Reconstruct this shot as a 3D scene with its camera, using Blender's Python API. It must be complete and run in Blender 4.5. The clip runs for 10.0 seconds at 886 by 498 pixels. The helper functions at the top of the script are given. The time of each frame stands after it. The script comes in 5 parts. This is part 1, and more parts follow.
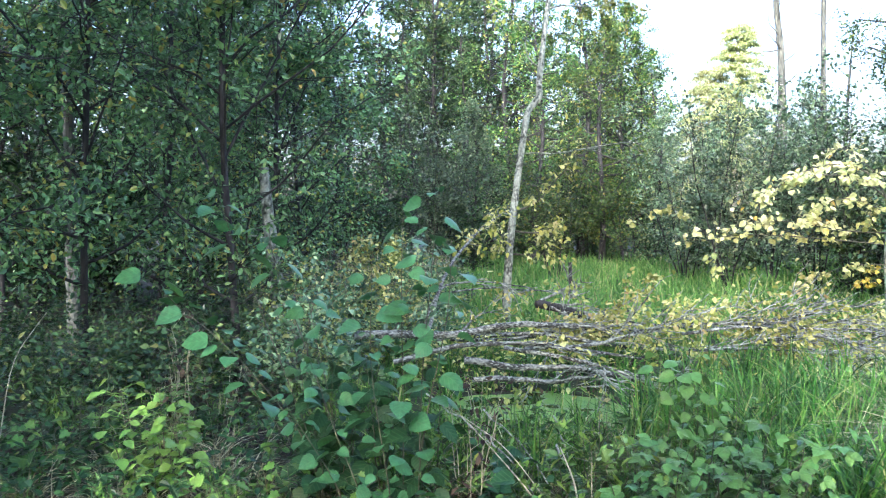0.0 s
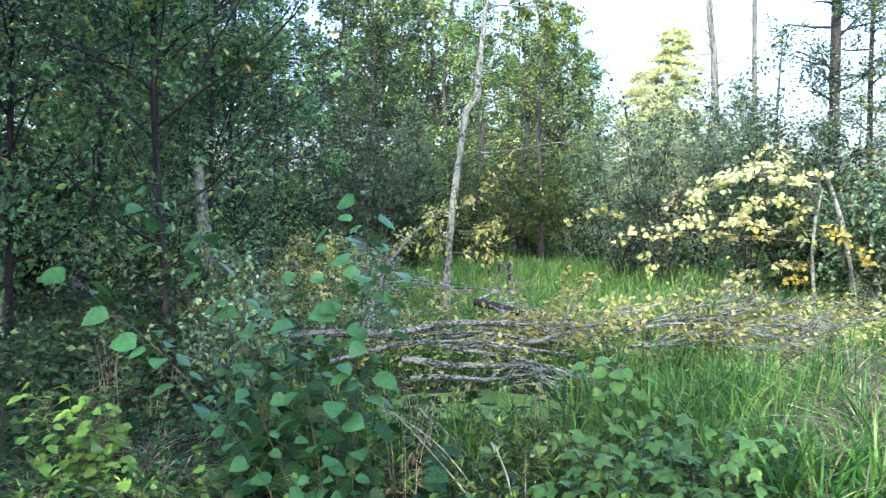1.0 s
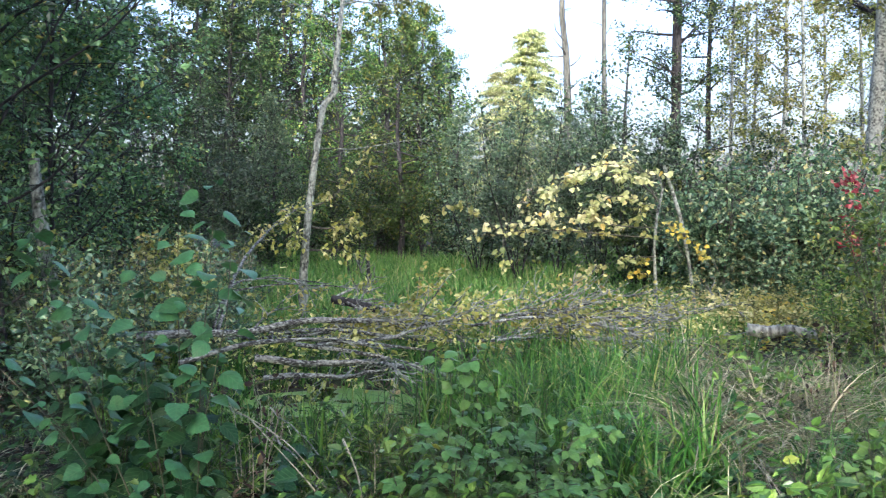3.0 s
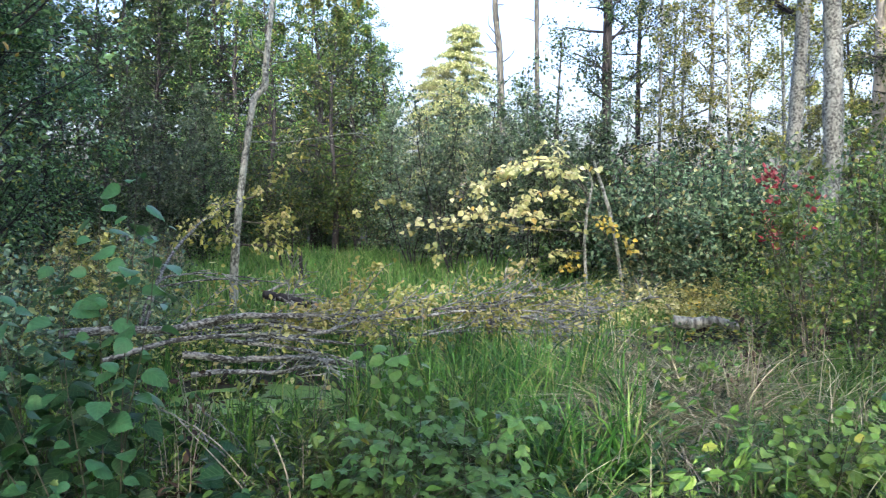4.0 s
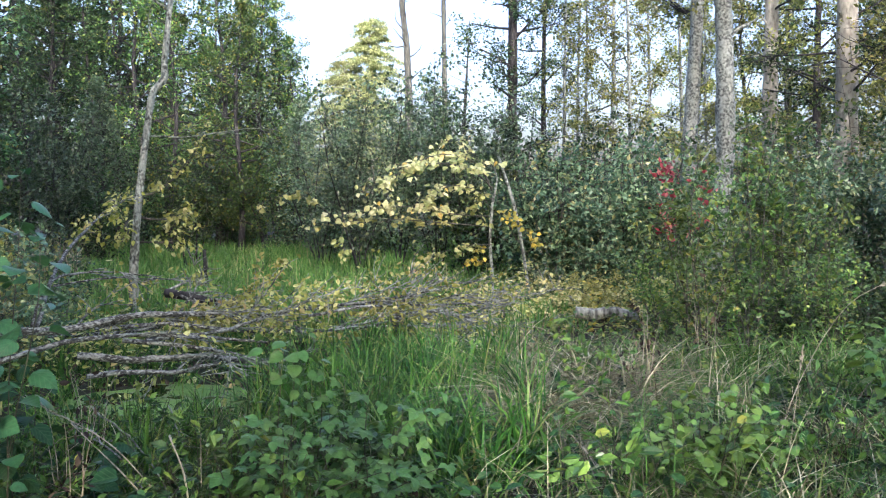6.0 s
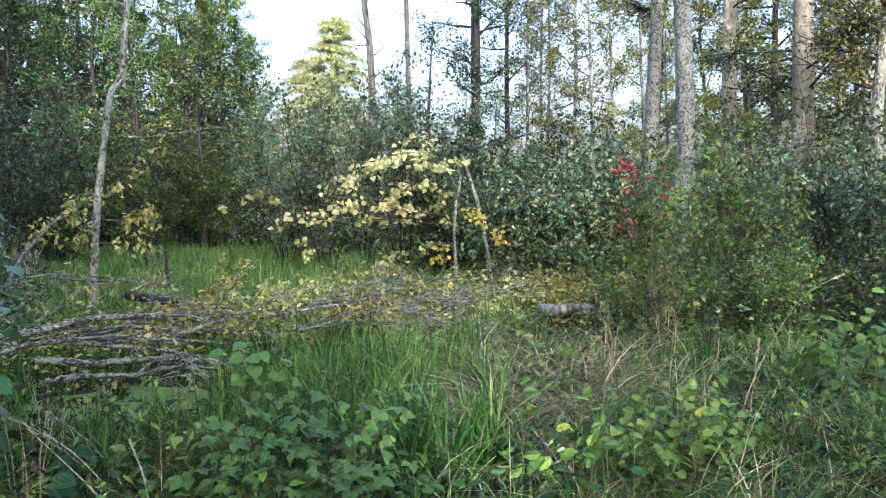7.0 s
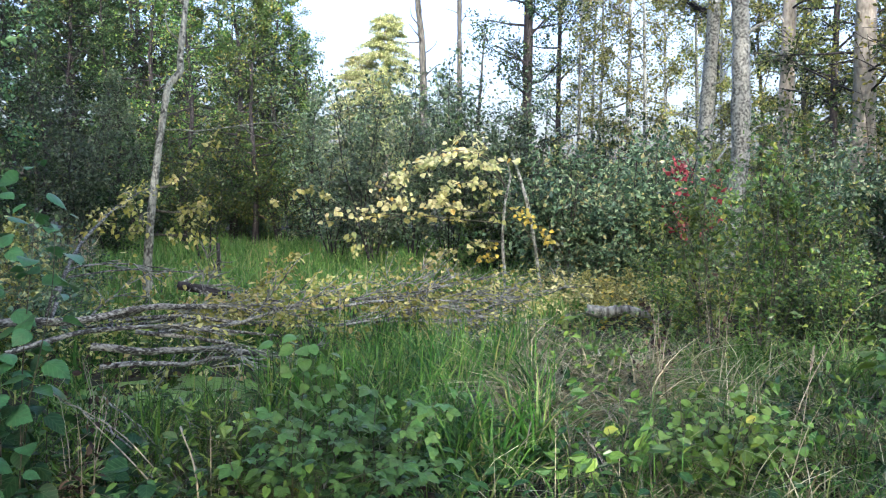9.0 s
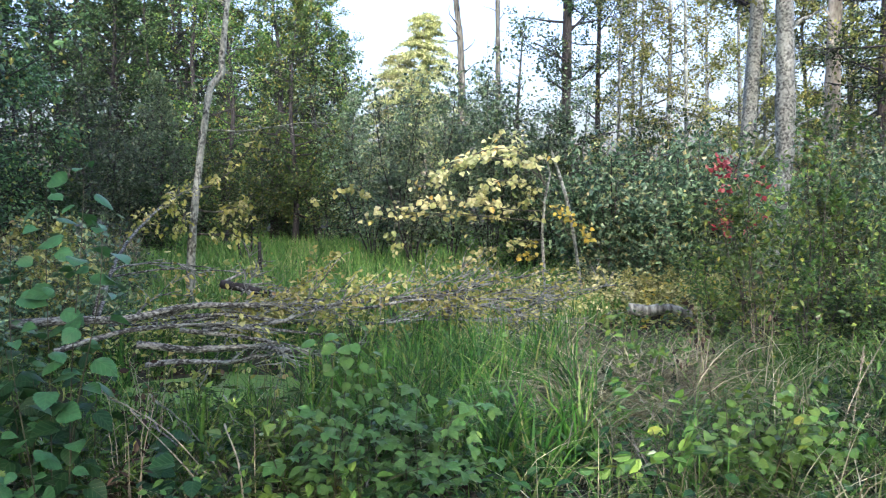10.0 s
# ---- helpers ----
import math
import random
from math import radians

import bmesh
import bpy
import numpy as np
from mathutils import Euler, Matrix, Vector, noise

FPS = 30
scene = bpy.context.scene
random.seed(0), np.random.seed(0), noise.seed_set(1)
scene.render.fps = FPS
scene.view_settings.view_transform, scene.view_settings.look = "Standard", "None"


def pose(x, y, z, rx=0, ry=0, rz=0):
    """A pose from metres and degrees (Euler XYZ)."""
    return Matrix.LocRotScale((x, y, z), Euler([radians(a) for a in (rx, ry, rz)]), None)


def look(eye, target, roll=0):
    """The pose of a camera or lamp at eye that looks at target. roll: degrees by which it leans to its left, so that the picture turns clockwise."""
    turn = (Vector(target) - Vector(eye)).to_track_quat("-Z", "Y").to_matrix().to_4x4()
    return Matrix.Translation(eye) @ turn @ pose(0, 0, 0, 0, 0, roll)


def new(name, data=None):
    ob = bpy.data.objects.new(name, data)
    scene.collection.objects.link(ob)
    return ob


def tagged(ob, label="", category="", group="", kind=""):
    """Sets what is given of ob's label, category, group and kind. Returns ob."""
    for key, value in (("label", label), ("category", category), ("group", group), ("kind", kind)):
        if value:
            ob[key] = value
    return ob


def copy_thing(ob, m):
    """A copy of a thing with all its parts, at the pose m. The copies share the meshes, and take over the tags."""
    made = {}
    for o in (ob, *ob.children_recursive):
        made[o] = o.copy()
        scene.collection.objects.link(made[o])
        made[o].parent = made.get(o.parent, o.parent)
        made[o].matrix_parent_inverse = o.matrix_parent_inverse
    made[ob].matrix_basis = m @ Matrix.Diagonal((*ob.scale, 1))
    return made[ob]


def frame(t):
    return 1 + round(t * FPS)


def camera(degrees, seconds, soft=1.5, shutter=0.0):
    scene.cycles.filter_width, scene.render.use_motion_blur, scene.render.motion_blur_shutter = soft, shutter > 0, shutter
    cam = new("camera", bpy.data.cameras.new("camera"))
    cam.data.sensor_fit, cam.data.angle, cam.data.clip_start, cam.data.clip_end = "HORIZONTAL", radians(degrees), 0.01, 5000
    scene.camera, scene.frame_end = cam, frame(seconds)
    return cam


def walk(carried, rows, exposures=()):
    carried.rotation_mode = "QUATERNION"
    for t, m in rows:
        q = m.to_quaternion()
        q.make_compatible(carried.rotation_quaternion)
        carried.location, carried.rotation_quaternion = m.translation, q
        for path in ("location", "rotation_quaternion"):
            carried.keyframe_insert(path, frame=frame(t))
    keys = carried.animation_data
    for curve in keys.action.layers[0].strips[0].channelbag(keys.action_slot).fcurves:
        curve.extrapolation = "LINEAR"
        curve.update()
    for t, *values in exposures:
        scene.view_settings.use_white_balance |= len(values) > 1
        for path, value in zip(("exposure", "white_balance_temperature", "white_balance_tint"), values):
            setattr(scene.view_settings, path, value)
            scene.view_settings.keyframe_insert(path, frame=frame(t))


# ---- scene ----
cam = camera(54.3, 10.0, soft=1.15, shutter=0.35)
PATH = [
    (0, (-0.261, 0.067, 1.607), (-0.192, 2.065, 1.553), -0.1),
    (0.5, (-0.247, 0.073, 1.604), (-0.124, 2.068, 1.548), -0.1),
    (1, (-0.225, 0.082, 1.601), (-0.021, 2.071, 1.545), -0.1),
    (1.5, (-0.207, 0.074, 1.599), (0.08, 2.052, 1.543), -0.2),
    (2, (-0.191, 0.068, 1.600), (0.18, 2.033, 1.544), -0.2),
    (2.5, (-0.178, 0.067, 1.596), (0.266, 2.017, 1.538), -0.1),
    (4, (-0.135, 0.042, 1.598), (0.524, 1.929, 1.521), -0.1),
    (4.5, (-0.127, 0.034, 1.594), (0.595, 1.898, 1.513), -0.0),
    (5, (-0.12, 0.03, 1.593), (0.652, 1.873, 1.508), -0.3),
    (5.5, (-0.108, 0.008, 1.595), (0.706, 1.833, 1.507), -0.1),
    (7, (-0.073, -0.032, 1.595), (0.846, 1.742, 1.501), -1.0),
    (7.5, (-0.081, -0.046, 1.599), (0.867, 1.712, 1.503), -0.3),
    (8, (-0.074, -0.026, 1.589), (0.827, 1.757, 1.493), -0.3),
    (8.5, (-0.077, -0.014, 1.590), (0.775, 1.792, 1.492), -0.1),
    (9, (-0.086, -0.024, 1.594), (0.735, 1.797, 1.496), 0.2),
    (9.5, (-0.097, -0.027, 1.596), (0.69, 1.809, 1.496), 0.1),
    (10, (-0.095, -0.012, 1.596), (0.644, 1.844, 1.494), -0.1),
]
EXPOSURES = [(0, 3.1, 5300, 22), (1, 2.98, 5300, 22), (2.5, 2.58, 5390, 24), (4.5, 2.31, 5490, 27), (10, 2.29, 5490, 27)]
walk(cam, [(t, look(eye, target, roll)) for t, eye, target, roll in PATH], EXPOSURES)

# ---- world, sun, exposure ----
SUN_ELEV, SUN_FROM = 14.0, 200.0      # degrees; compass bearing that the sun stands at (0 is ahead, clockwise)
world = bpy.data.worlds.new("sky")
scene.world = world
world.use_nodes = True
wn = world.node_tree.nodes
sky = wn.new("ShaderNodeTexSky")
sky.sky_type, sky.sun_disc = "NISHITA", False
sky.sun_elevation, sky.sun_rotation = radians(SUN_ELEV), radians(SUN_FROM)
sky.air_density, sky.dust_density, sky.ozone_density = 1.0, 7.0, 1.0
wn["Background"].inputs["Strength"].default_value = 0.15
world.node_tree.links.new(sky.outputs["Color"], wn["Background"].inputs["Color"])
sun = new("sun", bpy.data.lights.new("sun", "SUN"))
sun.data.energy, sun.data.angle, sun.data.color = 1.4, radians(0.6), (1.0, 0.88, 0.7)
a, e = radians(SUN_FROM), radians(SUN_ELEV)
sun.matrix_world = look((60 * math.sin(a) * math.cos(e), 60 * math.cos(a) * math.cos(e), 60 * math.sin(e)), (0, 0, 0))


# ---- materials ----
def material(name):
    m = bpy.data.materials.new(name)
    m.use_nodes = True
    nodes, links = m.node_tree.nodes, m.node_tree.links
    return m, nodes, links, nodes["Principled BSDF"], nodes["Material Output"]


def ramp_node(nodes, stops):
    r = nodes.new("ShaderNodeValToRGB")
    el = r.color_ramp.elements
    while len(el) < len(stops):
        el.new(0.5)
    for k, (p, c) in zip(el, stops):
        k.position, k.color = p, (*c, 1)
    return r


def leaf_material(name, stops, through_light=0.14, rough=0.3, vein=False, tint=0.32, gloss=0.3):
    """Leaf surface: the colour differs leaf by leaf and plant by plant, with a spotted blade that lets light through."""
    m, n, l, bsdf, out = material(name)
    geo, info = n.new("ShaderNodeNewGeometry"), n.new("ShaderNodeObjectInfo")
    ramp = ramp_node(n, [(p, (r * 1.28, g, bl * 0.9) if r < 0.75 * g else (r, g, bl)) for p, (r, g, bl) in stops])
    l.new(geo.outputs["Random Per Island"], ramp.inputs["Fac"])
    hsv = n.new("ShaderNodeHueSaturation")
    for socket, low, high in (("Value", 1 - tint, 1 + tint), ("Hue", 0.488, 0.512)):
        mr = n.new("ShaderNodeMapRange")
        mr.inputs["To Min"].default_value, mr.inputs["To Max"].default_value = low, high
        l.new(info.outputs["Random"], mr.inputs["Value"])
        l.new(mr.outputs["Result"], hsv.inputs[socket])
    l.new(ramp.outputs["Color"], hsv.inputs["Color"])
    tc, spots = n.new("ShaderNodeTexCoord"), n.new("ShaderNodeTexNoise")
    spots.inputs["Scale"].default_value, spots.inputs["Detail"].default_value = 38, 3
    l.new(tc.outputs["Object"], spots.inputs["Vector"])
    mul = n.new("ShaderNodeMix")
    mul.data_type, mul.blend_type = "RGBA", "MULTIPLY"
    mul.inputs[0].default_value = 0.55
    sp = ramp_node(n, [(0.3, (0.55, 0.5, 0.4)), (0.62, (1.15, 1.12, 1.05))])
    l.new(spots.outputs["Fac"], sp.inputs["Fac"])
    l.new(hsv.outputs["Color"], mul.inputs[6])
    l.new(sp.outputs["Color"], mul.inputs[7])
    colour = mul.outputs[2]
    if vein:
        uv, sep = n.new("ShaderNodeUVMap"), n.new("ShaderNodeSeparateXYZ")
        uv.uv_map = "leaf"
        l.new(uv.outputs["UV"], sep.inputs["Vector"])
        side = n.new("ShaderNodeMath"); side.operation = "ABSOLUTE"
        l.new(sep.outputs["Y"], side.inputs[0])
        slant = n.new("ShaderNodeMath"); slant.operation = "SUBTRACT"
        l.new(sep.outputs["X"], slant.inputs[0]); l.new(side.outputs[0], slant.inputs[1])
        saw = n.new("ShaderNodeMath"); saw.operation = "PINGPONG"; saw.inputs[1].default_value = 0.11
        l.new(slant.outputs[0], saw.inputs[0])
        near = n.new("ShaderNodeMath"); near.operation = "MINIMUM"
        l.new(saw.outputs[0], near.inputs[0]); l.new(side.outputs[0], near.inputs[1])
        line = n.new("ShaderNodeMapRange")
        line.inputs["From Min"].default_value, line.inputs["From Max"].default_value = 0.004, 0.03
        line.inputs["To Min"].default_value, line.inputs["To Max"].default_value = 0.1, 0.0
        l.new(near.outputs[0], line.inputs["Value"])
        vm = n.new("ShaderNodeMix"); vm.data_type = "RGBA"
        l.new(line.outputs["Result"], vm.inputs[0])
        l.new(colour, vm.inputs[6])
        vm.inputs[7].default_value = (0.26, 0.38, 0.16, 1)
        colour = vm.outputs[2]
        bump = n.new("ShaderNodeBump")
        bump.inputs["Strength"].default_value, bump.inputs["Distance"].default_value = 0.25, 0.01
        l.new(near.outputs[0], bump.inputs["Height"])
        l.new(bump.outputs["Normal"], bsdf.inputs["Normal"])
    l.new(colour, bsdf.inputs["Base Color"])
    bsdf.inputs["Roughness"].default_value = rough
    bsdf.inputs["Specular IOR Level"].default_value = gloss
    tr, mix = n.new("ShaderNodeBsdfTranslucent"), n.new("ShaderNodeMixShader")
    bright = n.new("ShaderNodeHueSaturation")
    bright.inputs["Value"].default_value, bright.inputs["Saturation"].default_value, bright.inputs["Hue"].default_value = 1.5, 1.1, 0.485
    l.new(colour, bright.inputs["Color"])
    l.new(bright.outputs["Color"], tr.inputs["Color"])
    mix.inputs[0].default_value = through_light
    l.new(bsdf.outputs[0], mix.inputs[1]); l.new(tr.outputs[0], mix.inputs[2])
    l.new(mix.outputs[0], out.inputs["Surface"])
    return m


def bark_material(name, base, dark, light, scale=6.0, stretch=(1, 1, 0.35), patches=0.5, rough=0.85, depth=0.02):
    """Bark: two noises (plates and lichen), furrows as bump."""
    m, n, l, bsdf, out = material(name)
    tc, mp = n.new("ShaderNodeTexCoord"), n.new("ShaderNodeMapping")
    mp.inputs["Scale"].default_value = stretch
    l.new(tc.outputs["Object"], mp.inputs["Vector"])
    fine, big = n.new("ShaderNodeTexNoise"), n.new("ShaderNodeTexNoise")
    fine.inputs["Scale"].default_value, fine.inputs["Detail"].default_value = scale * 4, 6
    big.inputs["Scale"].default_value, big.inputs["Detail"].default_value = scale, 4
    l.new(mp.outputs["Vector"], fine.inputs["Vector"]); l.new(mp.outputs["Vector"], big.inputs["Vector"])
    r1 = ramp_node(n, [(0.36, dark), (0.5, base), (0.7, light)])
    l.new(fine.outputs["Fac"], r1.inputs["Fac"])
    r2 = ramp_node(n, [(patches - 0.06, (0, 0, 0)), (patches + 0.06, (1, 1, 1))])
    l.new(big.outputs["Fac"], r2.inputs["Fac"])
    mix = n.new("ShaderNodeMix"); mix.data_type = "RGBA"
    l.new(r2.outputs["Color"], mix.inputs[0])
    l.new(r1.outputs["Color"], mix.inputs[6])
    r3 = ramp_node(n, [(0.3, base), (0.75, light)])
    l.new(fine.outputs["Fac"], r3.inputs["Fac"])
    l.new(r3.outputs["Color"], mix.inputs[7])
    l.new(mix.outputs[2], bsdf.inputs["Base Color"])
    bsdf.inputs["Roughness"].default_value = rough
    bump = n.new("ShaderNodeBump")
    bump.inputs["Strength"].default_value, bump.inputs["Distance"].default_value = 0.9, depth
    l.new(fine.outputs["Fac"], bump.inputs["Height"])
    l.new(bump.outputs["Normal"], bsdf.inputs["Normal"])
    return m


def blade_material(name, stops, through_light=0.3):
    return leaf_material(name, stops, through_light, 0.5, False, 0.0)


LEAF_ALDER = leaf_material("alder_leaf", [(0.0, (0.01, 0.036, 0.018)), (0.6, (0.026, 0.075, 0.034)), (0.92, (0.07, 0.15, 0.055)), (1.0, (0.16, 0.18, 0.06))], 0.08, gloss=0.15)
# Brighter copy of the alder leaf; sky light on the thicket put into colour.
LEAF_ALDER_LIT = leaf_material("lit_alder_leaf", [(0.0, (0.018, 0.06, 0.03)), (0.5, (0.064, 0.19, 0.08)), (0.85, (0.14, 0.36, 0.15)), (0.95, (0.22, 0.36, 0.09)), (1.0, (0.34, 0.28, 0.07))], 0.14, 0.3, gloss=0.45)
LEAF_MAPLE = leaf_material("maple_leaf", [(0.0, (0.018, 0.06, 0.022)), (0.5, (0.042, 0.13, 0.04)), (0.85, (0.105, 0.23, 0.055)), (1.0, (0.28, 0.27, 0.06))], 0.18)
LEAF_WILLOW = leaf_material("willow_leaf", [(0.0, (0.035, 0.1, 0.065)), (0.5, (0.075, 0.19, 0.115)), (0.88, (0.17, 0.34, 0.2)), (1.0, (0.25, 0.34, 0.15))], 0.12, 0.26, gloss=0.6)
LEAF_SALLOW = leaf_material("sallow_leaf", [(0.0, (0.022, 0.06, 0.036)), (0.5, (0.055, 0.14, 0.085)), (0.9, (0.12, 0.24, 0.14)), (1.0, (0.22, 0.25, 0.11))], 0.14, 0.3, gloss=0.5)
# Yellow lightened so the colour carries sunlight on the far right foliage.
LEAF_BIRCH = leaf_material("birch_leaf", [(0.0, (0.06, 0.11, 0.035)), (0.5, (0.14, 0.21, 0.06)), (0.9, (0.27, 0.33, 0.1)), (1.0, (0.42, 0.38, 0.11))], 0.32)
LEAF_GOLD = leaf_material("yellow_leaf", [(0.0, (0.26, 0.34, 0.13)), (0.3, (0.46, 0.53, 0.23)), (0.9, (0.66, 0.68, 0.38)), (1.0, (0.62, 0.48, 0.1))], 0.25, 0.35, tint=0.04, gloss=0.45)
LEAF_PALE = leaf_material("pale_yellow_green_leaf", [(0.0, (0.14, 0.24, 0.09)), (0.5, (0.26, 0.36, 0.13)), (1.0, (0.5, 0.54, 0.24))], 0.25, 0.35, tint=0.04, gloss=0.4)
LEAF_AMBER = leaf_material("amber_leaf", [(0.0, (0.22, 0.26, 0.06)), (0.5, (0.46, 0.44, 0.08)), (1.0, (0.56, 0.45, 0.07))], 0.25, 0.35, tint=0.04)
LEAF_WILT = leaf_material("wilting_leaf", [(0.0, (0.08, 0.17, 0.05)), (0.45, (0.22, 0.31, 0.08)), (0.9, (0.5, 0.54, 0.25)), (1.0, (0.34, 0.28, 0.13))], 0.25, 0.45, tint=0.12)
LEAF_RED = leaf_material("red_leaf", [(0.0, (0.2, 0.03, 0.035)), (0.6, (0.36, 0.08, 0.09)), (1.0, (0.4, 0.2, 0.18))], 0.3, 0.45, tint=0.05)
LEAF_NEEDLE = leaf_material("needle", [(0.0, (0.13, 0.19, 0.08)), (0.6, (0.25, 0.31, 0.14)), (1.0, (0.4, 0.43, 0.22))], 0.35, 0.6)
# Dark stops stand in for shaded gaps, bluish bright stops for sky sheen.
LEAF_BROAD = leaf_material("broad_leaf", [(0.0, (0.008, 0.042, 0.018)), (0.4, (0.02, 0.105, 0.045)), (0.75, (0.05, 0.2, 0.085)), (0.9, (0.11, 0.33, 0.15)), (1.0, (0.15, 0.38, 0.06))], 0.14, 0.36, vein=True, tint=0.1, gloss=0.25)
# Dark copy of the green leaf: shade low among the plants, put into colour.
LEAF_SHADED = leaf_material("shaded_leaf", [(0.0, (0.005, 0.024, 0.01)), (0.6, (0.012, 0.06, 0.024)), (1.0, (0.035, 0.14, 0.045))], 0.06, 0.45, vein=True, tint=0.1, gloss=0.15)
# Ramp widened: darkest leaves stand in for shaded gaps, brightest for lit tips.
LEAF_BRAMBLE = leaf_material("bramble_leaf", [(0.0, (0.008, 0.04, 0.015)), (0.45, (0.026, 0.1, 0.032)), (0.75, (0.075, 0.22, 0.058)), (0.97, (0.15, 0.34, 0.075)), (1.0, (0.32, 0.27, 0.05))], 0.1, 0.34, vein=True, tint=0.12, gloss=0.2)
# Spread of dark and bright stops puts shade and light into the colour.
LEAF_LIME = leaf_material("light_green_leaf", [(0.0, (0.025, 0.09, 0.024)), (0.5, (0.07, 0.2, 0.04)), (0.95, (0.15, 0.33, 0.065)), (1.0, (0.24, 0.29, 0.05))], 0.16, 0.32, vein=True, tint=0.1)
LEAF_SMALL = leaf_material("small_shrub_leaf", [(0.0, (0.024, 0.08, 0.026)), (0.5, (0.058, 0.17, 0.045)), (0.88, (0.14, 0.28, 0.06)), (1.0, (0.28, 0.3, 0.07))])
# Litter tones lowered to stand in for shade under the leaves.
LEAF_DRY = leaf_material("dead_leaf", [(0.0, (0.012, 0.009, 0.006)), (0.7, (0.035, 0.026, 0.017)), (1.0, (0.12, 0.095, 0.065))], 0.1, 0.7)
# Low stops lowered to stand in for shaded grass bases.
BLADE_GREEN = blade_material("sedge_blade", [(0.0, (0.008, 0.04, 0.01)), (0.45, (0.03, 0.135, 0.024)), (0.85, (0.085, 0.25, 0.045)), (1.0, (0.24, 0.27, 0.1))], 0.2)
BLADE_MEADOW = blade_material("meadow_blade", [(0.0, (0.03, 0.13, 0.03)), (0.5, (0.07, 0.24, 0.055)), (0.85, (0.13, 0.33, 0.085)), (1.0, (0.3, 0.33, 0.15))], 0.2)
BLADE_DRY = blade_material("straw_blade", [(0.0, (0.08, 0.078, 0.042)), (0.4, (0.17, 0.17, 0.095)), (0.75, (0.36, 0.365, 0.22)), (1.0, (0.62, 0.63, 0.46))], 0.15)
BARK_GREY = bark_material("grey_bark", (0.1, 0.12, 0.1), (0.025, 0.031, 0.026), (0.32, 0.375, 0.32), 8, (1, 1, 0.6), 0.47)
BARK_BIRCH = bark_material("birch_bark", (0.135, 0.165, 0.145), (0.034, 0.041, 0.036), (0.33, 0.39, 0.35), 7, (1, 1, 0.9), 0.53, 0.7, 0.008)
BARK_DARK = bark_material("dark_bark", (0.015, 0.016, 0.016), (0.007, 0.007, 0.007), (0.04, 0.042, 0.041), 6, (1, 1, 0.3), 0.6)
BARK_PALE = bark_material("pale_bark", (0.24, 0.245, 0.195), (0.165, 0.165, 0.13), (0.32, 0.325, 0.27), 5, (1, 1, 0.4), 0.5, 0.85, 0.012)
BARK_DEAD = bark_material("dead_wood", (0.14, 0.16, 0.142), (0.042, 0.048, 0.04), (0.36, 0.41, 0.36), 6, (1, 1, 0.12), 0.55)
# Dead wood darkened: the shade on the trunks is put into the bark colour.
BARK_SNAG_SHADED = bark_material("shaded_snag_bark", (0.056, 0.065, 0.054), (0.022, 0.026, 0.022), (0.12, 0.135, 0.115), 6, (1, 1, 0.12), 0.55)
BARK_PILE = bark_material("fallen_bark", (0.032, 0.038, 0.033), (0.012, 0.014, 0.012), (0.33, 0.38, 0.35), 15, (0.6, 1, 1), 0.54, 0.85, 0.005)
BARK_TWIG = bark_material("twig_bark", (0.055, 0.058, 0.044), (0.022, 0.023, 0.018), (0.13, 0.135, 0.105), 10)
STEM_GREEN = bark_material("green_stem", (0.035, 0.042, 0.02), (0.018, 0.018, 0.011), (0.06, 0.062, 0.03), 10, (1, 1, 0.3), 0.5, 0.6, 0.002)
STEM_STRAW = bark_material("straw_stem", (0.24, 0.23, 0.16), (0.11, 0.1, 0.07), (0.42, 0.41, 0.32), 12, (1, 1, 0.2), 0.5, 0.7, 0.002)


def ground_material():
    m, n, l, bsdf, out = material("forest_soil")
    tc = n.new("ShaderNodeTexCoord")
    big, mid, fine = (n.new("ShaderNodeTexNoise") for _ in range(3))
    for node, s, d in ((big, 0.35, 3), (mid, 3.0, 5), (fine, 40, 4)):
        node.inputs["Scale"].default_value, node.inputs["Detail"].default_value = s, d
        l.new(tc.outputs["Object"], node.inputs["Vector"])
    # soil and moss darkened beyond their own tone, as shade under the plants
    soil = ramp_node(n, [(0.3, (0.007, 0.006, 0.004)), (0.55, (0.018, 0.014, 0.01)), (0.75, (0.045, 0.034, 0.023))])
    moss = ramp_node(n, [(0.3, (0.01, 0.02, 0.007)), (0.7, (0.03, 0.055, 0.015))])
    l.new(fine.outputs["Fac"], soil.inputs["Fac"]); l.new(fine.outputs["Fac"], moss.inputs["Fac"])
    add = n.new("ShaderNodeMath"); add.operation = "ADD"
    l.new(big.outputs["Fac"], add.inputs[0]); l.new(mid.outputs["Fac"], add.inputs[1])
    sel = n.new("ShaderNodeMapRange")
    sel.inputs["From Min"].default_value, sel.inputs["From Max"].default_value = 0.85, 1.15
    l.new(add.outputs[0], sel.inputs["Value"])
    mix = n.new("ShaderNodeMix"); mix.data_type = "RGBA"
    l.new(sel.outputs["Result"], mix.inputs[0])
    l.new(soil.outputs["Color"], mix.inputs[6]); l.new(moss.outputs["Color"], mix.inputs[7])
    l.new(mix.outputs[2], bsdf.inputs["Base Color"])
    bsdf.inputs["Roughness"].default_value = 0.95
    bump = n.new("ShaderNodeBump")
    bump.inputs["Strength"].default_value, bump.inputs["Distance"].default_value = 1.0, 0.04
    l.new(mid.outputs["Fac"], bump.inputs["Height"]); l.new(bump.outputs["Normal"], bsdf.inputs["Normal"])
    return m


